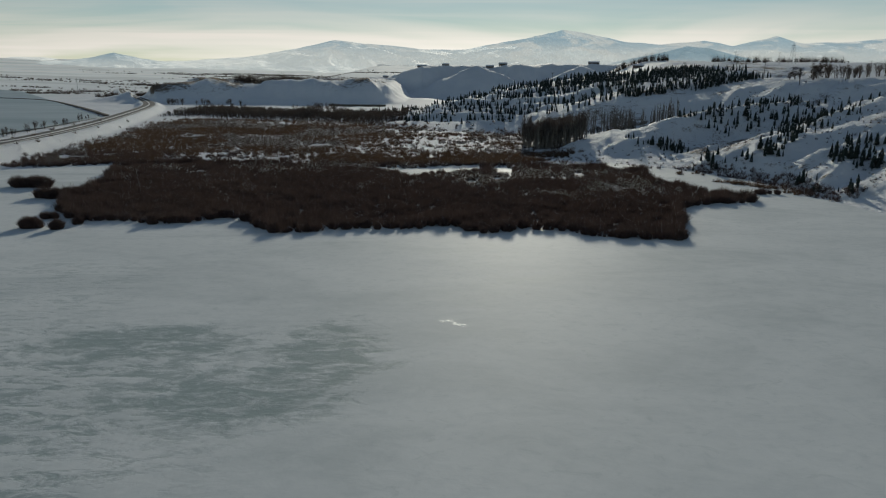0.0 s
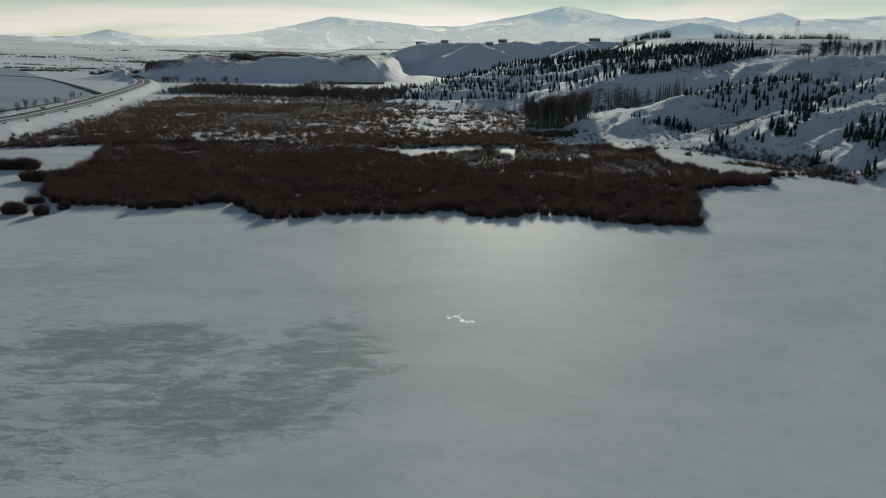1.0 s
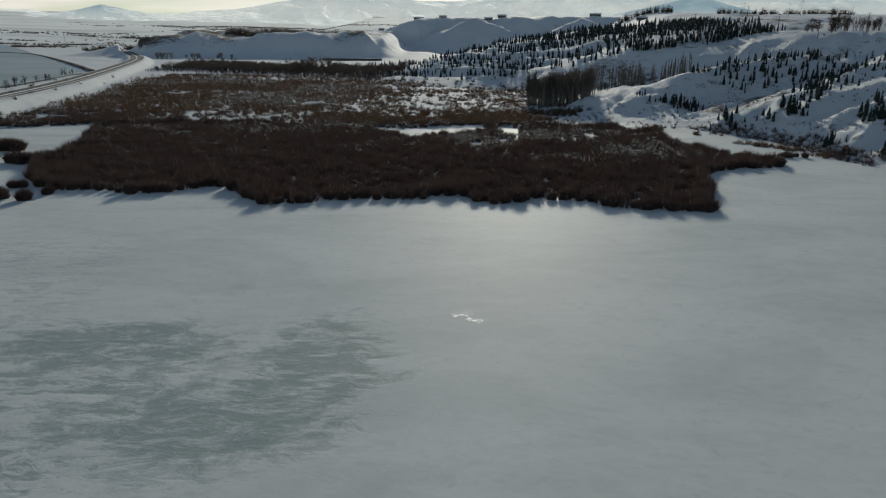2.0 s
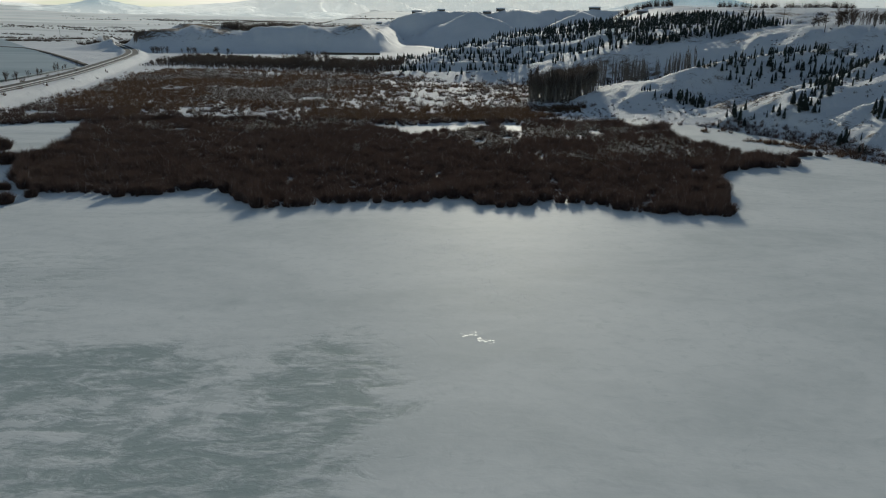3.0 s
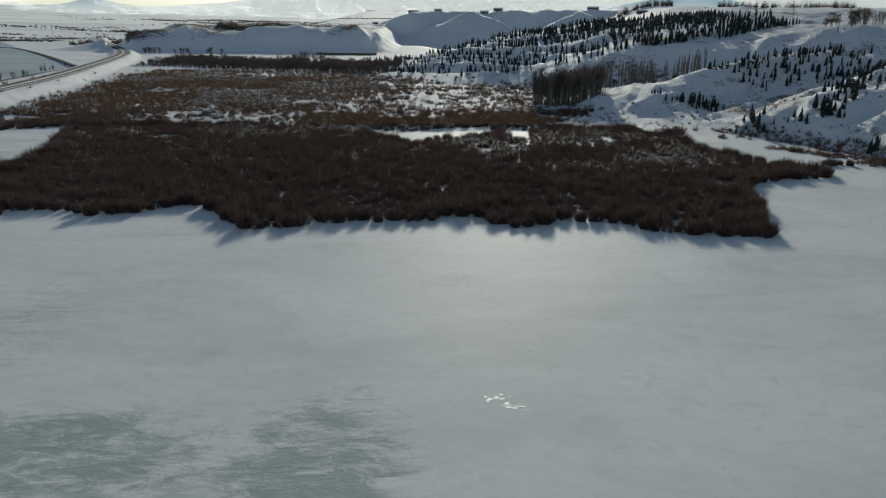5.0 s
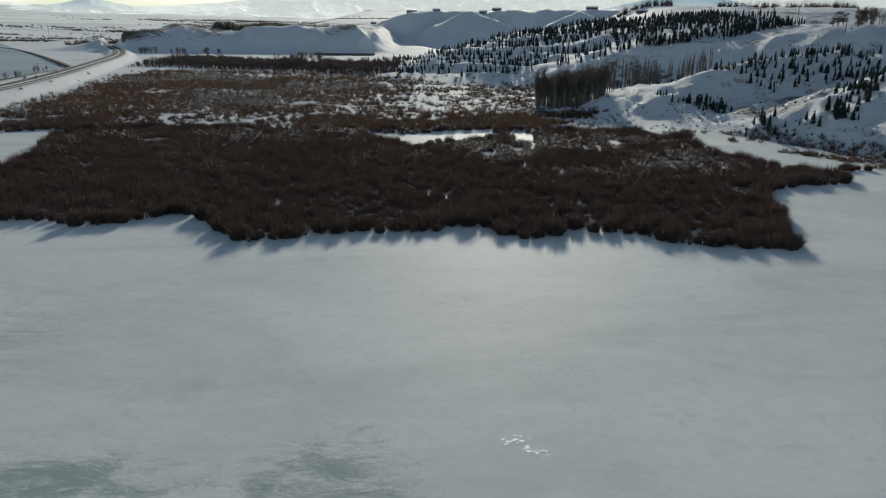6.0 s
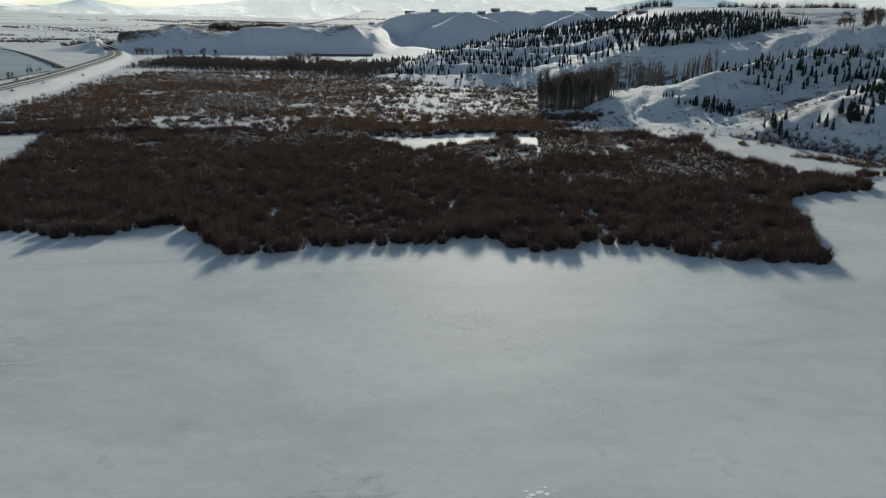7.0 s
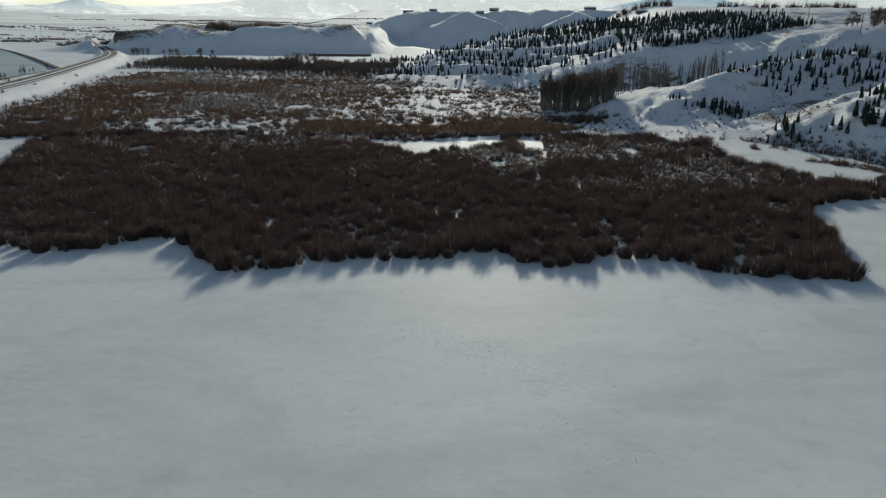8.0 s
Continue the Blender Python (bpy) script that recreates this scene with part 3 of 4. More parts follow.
REED_KINDS = [blades(180, 0.85, 0.7, 1.3, 2.1, 0.07, 0.3, 100 + i, False) for i in range(6)]
SCRUB_KINDS = [blades(44, 0.5, 0.4, 0.5, 1.5, 0.08, 0.5, 120 + i, False) for i in range(5)]
SPIRE_KINDS = [blades(34, 0.22, 0.35, 1.7, 3.0, 0.05, 0.5, 180 + i, False) for i in range(4)]
TUSSOCK_KINDS = [blades(340, 0.75, 0.85, 1.5, 2.25, 0.055, 0.3, 140 + i) for i in range(5)]


def frost_zone(x, y):
    a = 1.0 * ease(1.3 - np.hypot((x - 34) / 34, (y - 196) / 31)) + 0.85 * ease(1.2 - np.hypot((x + 42) / 36, (y - 224) / 20)) + 0.5 * ease((y - 150) / 60) * (fbm(x, y, 8, 3, 73) > 0.60)
    return np.clip(a, 0, 1) * ease((fbm(x, y, 12, 3, 71) - 0.26) / 0.22)


def build_reeds():
    x, y = scatter(-112, 80, 112, 240, 1.6, lambda x, y: inside_bed(x, y) & inside_bed(x, y - 1.9))
    gap = fbm(x, y, 15, 3, 81) < np.interp(y, (120, 160, 190, 235), (0.0, 0.06, 0.14, 0.34))
    x, y = x[~gap], y[~gap]
    size = 0.52 + 0.34 * fbm(x, y, 9, 3, 85) + np.where(rng.uniform(0, 1, len(x)) < 0.3, rng.uniform(0.3, 0.55, len(x)), rng.uniform(0, 0.15, len(x)))
    rim = along(x, y, [(*p, 0) for p in BED])[0]
    size = size * np.where(rim < 6, 0.62 + 0.75 * ease((fbm(x, y, 3.4, 2, 87) - 0.30) / 0.35), 1.0)
    open_snow = rng.uniform(0, 1, len(x)) < 0.36 * frost_zone(x, y)
    x, y, size = x[~open_snow], y[~open_snow], size[~open_snow]
    tips = np.array(BED[:30])
    run = np.concatenate([[0], np.cumsum(np.hypot(*np.diff(tips, axis=0).T))])
    at = np.sort(rng.uniform(0, run[-1], 420))
    at = at + 1.5 * np.sin(at * 1.7)
    ex, ey = np.interp(at, run, tips[:, 0]) + rng.normal(0, 0.5, 420), np.interp(at, run, tips[:, 1]) + rng.uniform(-0.4, 2.6, 420)
    strew("edge_reeds", SPIRE_KINDS, ex, ey, rng.uniform(0.75, 1.25, 420), REED, "thin tall reeds standing along the open edge of the bed", "reeds")
    frosty = rng.uniform(0, 1, len(x)) < frost_zone(x, y) * 1.1
    strew("reed_bed", REED_KINDS, x[~frosty], y[~frosty], size[~frosty], REED,
          "dense dark brown dry reeds standing in the lake ice", "reed bed")
    strew("frosted_reeds", REED_KINDS, x[frosty], y[frosty], size[frosty] * rng.uniform(0.6, 1.1, frosty.sum()), FROSTED,
          "greyish reeds dusted with snow between open patches", "reed bed")
    x, y = scatter(-45, 66, 228, 276, 1.8, lambda x, y: ((y > 233.5 + 0.02 * (x - 10) ** 2 * (x > 30)) & ~inside(x, y, POND)) *
                   ease((fbm(x, y, 16, 3, 88) - 0.25) / 0.15) * (1 - ease((y - 252 - 0.15 * x) / 22)) * (x < 69 - (y - 228) * 0.42))
    strew("rusty_reeds", REED_KINDS, x, y, 0.7 + 0.4 * rng.uniform(0, 1, len(x)), RUST, "rust-brown dry reeds behind the small frozen pond", "reed bed")
    x, y = scatter(-205, 62, 212, 490, 1.7, lambda x, y: np.clip(scrub_cover(x, y) * 1.1 + 0.02, 0, 1) * (0.12 + 0.88 * ease((fbm(x, y, 3.2, 3, 135) - 0.42 + 0.14 * scrub_cover(x, y)) / 0.14)) * ~inside_bed(x, y) * (ground(x, y) > 0.05))
    tint = fbm(x, y, 30, 3, 90) > 0.47
    strew("marsh_scrub", SCRUB_KINDS, x[tint], y[tint], 0.7 + 1.1 * rng.uniform(0, 1, tint.sum()), RUST,
          "low rust-brown marsh scrub poking through snow", "scrub")
    strew("dark_marsh_scrub", SCRUB_KINDS, x[~tint], y[~tint], 0.7 + 1.0 * rng.uniform(0, 1, (~tint).sum()), FROSTED,
          "low dark frosted marsh scrub poking through snow", "scrub")
    x, y = scatter(-112, -34, 233, 284, 2.0, lambda x, y: 0.5 * ease((fbm(x, y, 13, 3, 111) - 0.42) / 0.14) * (1 - ease((y - 262) / 22)))
    white = rng.uniform(0, 1, len(x)) < 0.5
    strew("frosted_marsh_reeds", REED_KINDS, x[white], y[white], 0.5 + 0.35 * rng.uniform(0, 1, white.sum()), FROSTED, "snow-dusted reeds at the back of the bed", "reed bed")
    strew("back_marsh_reeds", REED_KINDS, x[~white], y[~white], 0.55 + 0.4 * rng.uniform(0, 1, (~white).sum()), REED, "dark brown reeds at the back of the bed", "reed bed")
    x, y = scatter(-210, -106, 214, 275, 2.0, lambda x, y: scrub_cover(x, y) * (z_off(x, y) > -14) * (1 - ease((y - 250) / 22)) * ~inside_bed(x, y) * (ground(x, y) > -0.05))
    strew("bay_reeds", REED_KINDS, x, y, 0.6 + 0.5 * rng.uniform(0, 1, len(x)), REED, "dark brown reeds along the far side of the bay", "reed bed")
    x, y = scatter(-150, 40, 285, 470, 8.5, lambda x, y: 0.45 * (fbm(x, y, 30, 2, 117) > 0.42) * (along(x, y, ROAD)[0] > 30))
    strew("marsh_bushes", [blades(80, 0.5, 0.9, 0.7, 1.5, 0.06, 0.3, 160 + i, False) for i in range(3)], x, y, rng.uniform(0.9, 1.8, len(x)), TWIG, "scattered dark bushes over the snowy marsh", "bushes")
    x, y = scatter(60, 135, 120, 232, 1.5, lambda x, y: (z_off(x, y) > 0.3) * (z_off(x, y) < 5 + 5 * fbm(x, y, 20, 2, 113)) * ease((fbm(x, y, 17, 3, 114) - 0.46) / 0.1))
    strew("shore_brush", SCRUB_KINDS, x, y, 0.6 + 0.9 * rng.uniform(0, 1, len(x)), REED, "dark dry brush along the foot of the shore", "brush")
    x, y = scatter(74, 101, 168, 226, 1.15, lambda x, y: np.maximum(np.maximum(ease(1.5 - np.hypot((x - 88) / 7, (y - 192 + (x - 88) * 0.9) / 4.5) * 1.1), ease(1.6 - np.hypot((x - 97) / 4.5, (y - 177) / 3))),
                   0.7 * ease(1.4 - np.hypot((x - 79) / 4, (y - 217) / 4))) * ease((fbm(x, y, 5, 3, 131) - 0.36) / 0.14))
    strew("lakeside_brush", SCRUB_KINDS, x, y, 0.6 + 0.8 * rng.uniform(0, 1, len(x)), RUST, "patches of brown dry brush at the edge of the ice", "brush")
    x, y = scatter(40, 190, 165, 345, 2.2, lambda x, y: 0.6 * ease((fbm(x, y, 11, 3, 92) - 0.46) / 0.14) * (z_off(x, y) > 1) * ease(1.8 - z_off(x, y) / 80) +
                   0.7 * (np.abs(z_off(x, y) - 2) < 2) * (fbm(x, y, 18, 2, 93) > 0.52))
    strew("slope_scrub", SCRUB_KINDS, x, y, 0.35 + 0.5 * rng.uniform(0, 1, len(x)), FROSTED, "small dry tufts and brush on the snowy shore slope", "scrub")


def build_tussocks():
    """Separate tussocks that stand out along the open edge of the bed and on small islands off it."""
    meshes = [one_mesh("reed_tussock", v, f, REED) for v, f in TUSSOCK_KINDS]
    edge = BED[:30]
    step, places = 0.0, []
    for (x0, y0), (x1, y1) in zip(edge, edge[1:]):
        run = math.hypot(x1 - x0, y1 - y0)
        while step < run:
            f = step / run
            places.append((x0 + f * (x1 - x0) + random.uniform(-0.5, 0.5), y0 + f * (y1 - y0) + random.uniform(-0.6, 1.4), random.choice((0.62, 0.7, 0.85, 1.1, 1.2, 1.35)) * random.uniform(0.9, 1.1)))
            step += random.uniform(1.6, 3.1)
        step -= run
    for cx, cy, rx, ry, n, big in ((-111, 177, 5.2, 2.6, 26, 1.7), (-94.5, 161, 4.5, 2.4, 16, 1.55), (-79.3, 125.3, 2.6, 1.4, 14, 1.3), (-74.6, 124.2, 0.7, 0.6, 4, 1.15), (-81, 134, 1.8, 1, 6, 0.9),
                                   (-73, 129, 0.9, 0.5, 3, 1.1), (86, 176, 3, 2, 6, 0.9)):
        for _ in range(n):
            a, r = random.uniform(0, 6.28), math.sqrt(random.random())
            places.append((cx + rx * r * math.cos(a), cy + ry * r * math.sin(a), big * random.uniform(0.65, 1.0)))
    for x, y, k in places:
        ob = new("reed_tussock", random.choice(meshes))
        ob.matrix_world = pose(x, y, max(0.0, float(ground(x, y))), 0, 0, random.uniform(0, 360)) @ Matrix.Diagonal((k, k, k * random.uniform(0.9, 1.1), 1))
        tagged(ob, "rounded tussock of dark brown dry reeds standing in ice", "reed tussock", "tussocks along the edge of the reed bed")


def tube(path, radii, sides=6):
    """A tapering limb along a list of places."""
    ring = np.linspace(0, 2 * np.pi, sides, endpoint=False)
    v = np.concatenate([np.asarray(p)[None] + np.stack([np.cos(ring) * r, np.sin(ring) * r, 0 * ring], -1) for p, r in zip(path, radii)])
    f = []
    for i in range(len(path) - 1):
        for j in range(sides):
            a, b = i * sides + j, i * sides + (j + 1) % sides
            f += [(a, b, b + sides), (a, b + sides, a + sides)]
    return v, np.array(f)


def merge(pieces):
    v, f, n = [], [], 0
    for a, b in pieces:
        v.append(a), f.append(np.asarray(b) + n)
        n += len(a)
    return np.concatenate(v), np.concatenate(f)


def pine_shape(seed):
    """Trunk and crown of a young pine, 1 m tall: whorls of drooping boughs with ragged ends."""
    g = np.random.default_rng(seed)
    trunk = tube([(0, 0, -0.08), (0, 0, 0.4), (0, 0, 0.93)], (0.028, 0.018, 0.004), 6)
    parts, tiers = [], 9
    fat = g.uniform(0.42, 0.8)
    for i in range(tiers):
        u = i / (tiers - 1)
        z, reach = 0.10 + 0.83 * u, fat * (0.23 * (1 - u) ** 0.5 + 0.02)
        count = int(11 - 5 * u)
        a0 = g.uniform(0, 6.28)
        for j in range(count):
            a = a0 + j * 2 * np.pi / count + g.normal(0, 0.2)
            r, w = reach * g.uniform(0.5, 1.35), reach * g.uniform(0.35, 0.6) + 0.012
            d, s = np.array([np.cos(a), np.sin(a), 0]), np.array([-np.sin(a), np.cos(a), 0])
            up, down = np.array([0, 0, 0.055 + 0.05 * (1 - u)]), np.array([0, 0, g.uniform(0.01, 0.09)])
            z3 = np.array([0, 0, z])
            v = np.array([z3 + up, z3 + d * r * 0.6 + s * w, z3 + d * r - down, z3 + d * r * 0.6 - s * w, z3 + d * r * 0.55 + up * 0.9])
            parts.append((v, np.array([(0, 1, 4), (1, 2, 4), (2, 3, 4), (3, 0, 4)])))
    parts.append(tube([(0, 0, 0.86), (0, 0, 1.0)], (0.02, 0.002), 5))
    return trunk, merge(parts)


def bare_shape(seed, spread, limbs, twigs, stems=1, twig_w=0.007, rise_by=0.2):
    """Trunk and leafless crown of a broadleaf, 1 m tall. spread: how far the crown opens."""
    g = np.random.default_rng(seed)
    wood, fine = [], []
    for s in range(stems):
        off = np.array([g.normal(0, 0.05), g.normal(0, 0.05), 0]) * (stems > 1)
        bow = np.array([g.normal(0, 0.03), g.normal(0, 0.03), 0])
        path = [off + [0, 0, -0.03], off + bow + [0, 0, 0.45], off * 2 + bow * 1.6 + [0, 0, 0.93]]
        wood.append(tube(path, (0.017, 0.011, 0.002), 6))
        for _ in range(limbs // stems):
            z = g.uniform(0.16, 0.8)
            a = g.uniform(0, 2 * np.pi)
            base = off * (1 + z) + bow * min(1.6, z * 2) + [0, 0, z]
            run = spread * (1.1 - z) * g.uniform(0.6, 1.2)
            rise = g.uniform(0.7, 1.5) * rise_by * (1.15 - z)
            tip = base + np.array([np.cos(a) * run, np.sin(a) * run, rise])
            wood.append(tube([base, base * 0.45 + tip * 0.55 + [0, 0, -0.01], tip], (0.006, 0.004, 0.0015), 4))
            n = twigs
            f = g.uniform(0.15, 1.0, n)[:, None]
            root = base + (tip - base) * f
            way = g.normal(0, 1, (n, 3)) * [spread * 0.36, spread * 0.36, 0.035] + (tip - base) * 0.22 + [0, 0, 0.085]
            across = np.cross(way, g.normal(0, 1, (n, 3)))
            across *= (twig_w * g.uniform(0.5, 1.2, n) / np.linalg.norm(across, axis=1))[:, None]
            fine.append((np.stack([root - across, root + across, root + way], 1).reshape(-1, 3), np.arange(n * 3).reshape(-1, 3)))
    return merge(wood), merge(fine)


class Tree:
    """A kind of tree: an Empty at its foot that carries a trunk and a crown, in a few shapes."""

    def __init__(self, name, shapes, bark, leaf):
        self.name, self.shapes = name, shapes
        self.meshes = [(one_mesh("trunk", *a, bark), one_mesh("crown", *b, leaf)) for a, b in shapes]

    def plant(self, x, y, tall, label, category, group, wide=1.0):
        ob = new(self.name)
        ob.empty_display_size = 0.3
        for part_name, me in zip(("trunk", "crown"), random.choice(self.meshes)):
            child = new(part_name, me)
            child.parent = ob
        ob.matrix_world = pose(x, y, float(ground(x, y)) - 0.1, 0, 0, random.uniform(0, 360)) @ Matrix.Diagonal((tall * wide, tall * wide, tall, 1))
        return tagged(ob, label, category, group)

    def whole(self):
        return [merge(p) for p in self.shapes]


PINE = Tree("pine_tree", [pine_shape(200 + i) for i in range(6)], BARK, NEEDLE)
POPLAR = Tree("poplar_tree", [bare_shape(220 + i, 0.17, 40, 22, 2, 0.0011, 0.30) for i in range(5)], PALE_BARK, BROWN_TWIG)
SLENDER = Tree("poplar_tree", [bare_shape(230 + i, 0.07, 20, 10, 1, 0.0007, 0.30) for i in range(5)], PALE_BARK, BROWN_TWIG)
WILLOW = Tree("bare_tree", [bare_shape(240 + i, 0.26, 30, 18, 3, 0.0028, 0.32) for i in range(5)], BARK, BROWN_TWIG)
ROUND = Tree("bare_tree", [bare_shape(250 + i, 0.42, 40, 26, 3, 0.004, 0.16) for i in range(3)], BARK, TWIG)
BUSHES = [bare_shape(260 + i, 0.34, 18, 20, 5, 0.006, 0.36) for i in range(4)]


FAR_TREES = [blades(40, 0.05, 0.14, 0.6, 1.15, 0.022, 0.2, 270 + i, False) for i in range(4)]
FAR_BUSHES = [blades(40, 0.30, 0.42, 0.5, 1.0, 0.09, 0.2, 280 + i, False) for i in range(4)]


def hill_cover(x, y):
    """Where the pines of the planted hill stand: in ragged belts along the slope."""
    d, _, side = along(x, y, TOE)
    belt = fbm(x * 0.7 + y * 0.45, y * 1.5 - x * 0.5, 26, 3, 95)
    top = ease((d - 60) / 70)
    thick = ease((belt - 0.52 + 0.09 * top + 0.07 * ease((x - 10) / 50) - 0.07 * ease((20 - x) / 50)) / 0.13)
    edge = np.where(x > 84, ease((d - 27) / 8), ease((d - 12) / 18))
    gone = ease((d - 150 - 30 * ease((x - 60) / 40)) / 25)
    thick = thick * (0.36 + 0.4 * top * ease((x - 70) / 50)) + 0.15
    return (side > 0) * thick * edge * (1 - gone) * (1 - ease((x - 172) / 18)) * ease((x + 66) / 12) * (y < 640)


def build_pines():
    near = []
    for cx, cy, rx, ry, n, tall in ((80, 268, 3, 2, 9, 0.9), (88, 263, 4.5, 3, 24, 1.0), (75, 273, 2, 1.5, 4, 0.8), (103, 296, 5, 1.5, 5, 0.9), (118, 193, 6, 5, 26, 1.15), (101, 185, 2.5, 2.5, 5, 1.0),
                                    (98, 176, 2, 1.5, 3, 0.8), (103, 170, 3, 4, 6, 0.9), (120, 233, 3.5, 3, 12, 1.0), (146, 260, 9, 6, 30, 0.9), (131, 205, 8, 6, 20, 1.0), (92, 262, 2, 4, 4, 0.8)):
        for _ in range(n):
            a, r = random.uniform(0, 6.28), math.sqrt(random.random())
            near.append((cx + 1.2 * rx * r * math.cos(a), cy + 1.2 * ry * r * math.sin(a), tall * random.uniform(1.8, 4.6)))
    # rows along the crests and scattered trees on the shaded face between them
    for line, side, n, tall in ((KNOLL[:3], 1.8, 18, 1.0), (KNOLL[2:6], 2.6, 36, 1.05), (KNOLL[5:8], 4.0, 20, 0.8), (SPUR[5:8], 3.0, 80, 0.85), (SPUR[4:6], 2.5, 22, 0.75), (KNOLL[6:], 6.0, 20, 0.85)):
        p = along_points([line], 0.5)
        for _ in range(n):
            q = p[random.randrange(len(p))]
            near.append((q[0] + random.gauss(0, side), q[1] + random.gauss(0, side), tall * random.uniform(1.8, 4.6)))
    for _ in range(80):
        f = random.random()
        near.append((108 + 52 * f + random.gauss(0, 3), 279 + 16 * random.random() + 4 * f, random.uniform(1.8, 4.4)))
    label = "small dark green pine tree standing in snow"
    near.sort(key=lambda p: p[1])
    for x, y, tall in near[:240]:
        PINE.plant(x, y, tall, label, "pine tree", "pines on the slopes over the shore", random.uniform(0.8, 1.25))
    x, y = scatter(150, 240, 215, 345, 3.6, lambda x, y: 0.40 * ease((fbm(x, y * 1.6, 22, 3, 121) - 0.47) / 0.14) * (y < 318))
    far = np.array(near[240:])
    x, y = np.concatenate([x, far[:, 0]]), np.concatenate([y, far[:, 1]])
    strew("slope_pines", PINE.whole(), x, y, np.concatenate([rng.uniform(1.4, 4.4, len(x) - len(far)), far[:, 2]]), NEEDLE, "dark young pines scattered over the snowy slopes", "pines", sink=0.1)
    x, y = scatter(-70, 200, 380, 620, 2.9, hill_cover)
    bx, by = scatter(98, 172, 372, 396, 2.1, lambda x, y: 0.7 * ease((fbm(x, y, 14, 3, 137) - 0.34) / 0.12) * (np.abs(y - 384) < 8))
    x, y = np.concatenate([x, bx]), np.concatenate([y, by])
    order = np.argsort(y)
    for i in order[:50]:
        PINE.plant(x[i], y[i], random.uniform(2.6, 5.8), "slim dark pine tree of the hillside plantation", "pine tree", "pines of the hillside plantation", random.uniform(0.8, 1.1))
    rest = order[50:]
    strew("pine_plantation", PINE.whole(), x[rest], y[rest], rng.uniform(2.0, 5.2, len(rest)), NEEDLE, "rows of young dark pines over a snowy hillside", "pine plantation", sink=0.1)


def build_groves():
    for i in range(120):
        a, r = 2.4 * i, math.sqrt((i + random.random()) / 120)
        POPLAR.plant(48.5 + 14 * r * math.cos(a), 301 + 13 * r * math.sin(a), random.uniform(8.5, 14.5), "tall bare poplar in a dense dark grove", "poplar", "poplar grove at the foot of the hill", random.uniform(0.8, 1.2))
    for _ in range(84):
        x = random.uniform(64, 108)
        SLENDER.plant(x, 334 - (x - 70) * 0.35 + random.uniform(-7, 7), random.uniform(8.5, 13.5), "slender bare poplar with a pale trunk below the slope", "poplar", "row of poplars in the ravine", random.uniform(0.7, 1.0))
    x, y = scatter(60, 116, 318, 352, 3.2, lambda x, y: 0.7 * (np.abs(y - 336 + (x - 70) * 0.35) < 8) * (0.35 + (fbm(x, y, 14, 2, 125) > 0.5)))
    strew("ravine_brush", [merge(b) for b in BUSHES], x, y, rng.uniform(1.6, 4.2, len(x)), TWIG, "dark bare brush under the poplars of the ravine", "brush")
    front = lambda x: np.interp(x, (-212, -176, -142, -103, -63, -50, -30), (532, 516, 494, 486, 462, 440, 450))
    for _ in range(110):
        x = random.uniform(-206, -42)
        y = float(front(x)) + random.uniform(14, 95)
        tall = random.uniform(4.0, 8.5) + 4.0 * math.exp(-((x + 92) / 12) ** 2)
        WILLOW.plant(x, y, tall, "bare dark willow in the thicket beyond the marsh", "bare tree", "thicket beyond the marsh", random.uniform(0.9, 1.3))
    x, y = scatter(-216, -26, 410, 640, 2.9, lambda x, y: 0.85 * ease((y - front(x) + 14) / 16) * (1 - ease((y - front(x) - 80) / 40)) * ease((fbm(x, y * 1.5, 26, 3, 127) - 0.2) / 0.2))
    strew("thicket", [merge(b) for b in BUSHES], x, y, rng.uniform(1.6, 5.8, len(x)) * (0.45 + 0.55 * ease((y - front(x)) / 25)), BROWN_TWIG, "dense dark bare bushes along the far edge of the marsh", "thicket")
    for x, y, tall in ((176, 351, 7.0), (179, 353, 5.5), (186, 352, 8.0), (189, 355, 7.2), (184, 349, 5.0), (173, 350, 4.0)):
        ROUND.plant(x, y, tall, "round bare brown tree on the upland edge", "bare tree", "trees along the upland edge", 1.0)
    for _ in range(40):
        x = random.uniform(192, 285)
        y = 366 + (x - 192) * 0.35 + random.uniform(-5, 5)
        WILLOW.plant(x, y, random.uniform(5.0, 9.5), "bare brown tree on the upland edge", "bare tree", "trees along the upland edge", random.uniform(0.8, 1.15))
    for _ in range(28):
        f = random.random()
        x, y = -196 - 46 * f + random.uniform(-1.5, 1.5), 300 + 205 * f
        WILLOW.plant(x - 8, y, random.uniform(2.4, 5.5), "small bare roadside tree on the road bank", "bare tree", "trees along the road", random.uniform(0.7, 1.1))
    for cx, cy, n in ((-296, 770, 9), (-268, 775, 7), (-236, 782, 6)):
        for _ in range(n):
            WILLOW.plant(cx + random.uniform(-8, 8), cy + random.uniform(-4, 4), random.uniform(4, 8), "bare dark bushy tree at the foot of the bluff", "bare tree", "trees at the foot of the bluff", random.uniform(1.0, 1.6))
    # far rows and woods
    x, y = scatter(230, 560, 930, 1010, 4.0, lambda x, y: 0.75 * (np.abs(y - 970 - 0.05 * x) < 9) * (fbm(x, y * 0, 50, 3, 99) > 0.40))
    strew("far_tree_row", FAR_TREES, x, y, rng.uniform(6, 14, len(x)), TWIG, "bare trees in a far row on the upland", "tree row", high=np.full(len(x), 1.0))
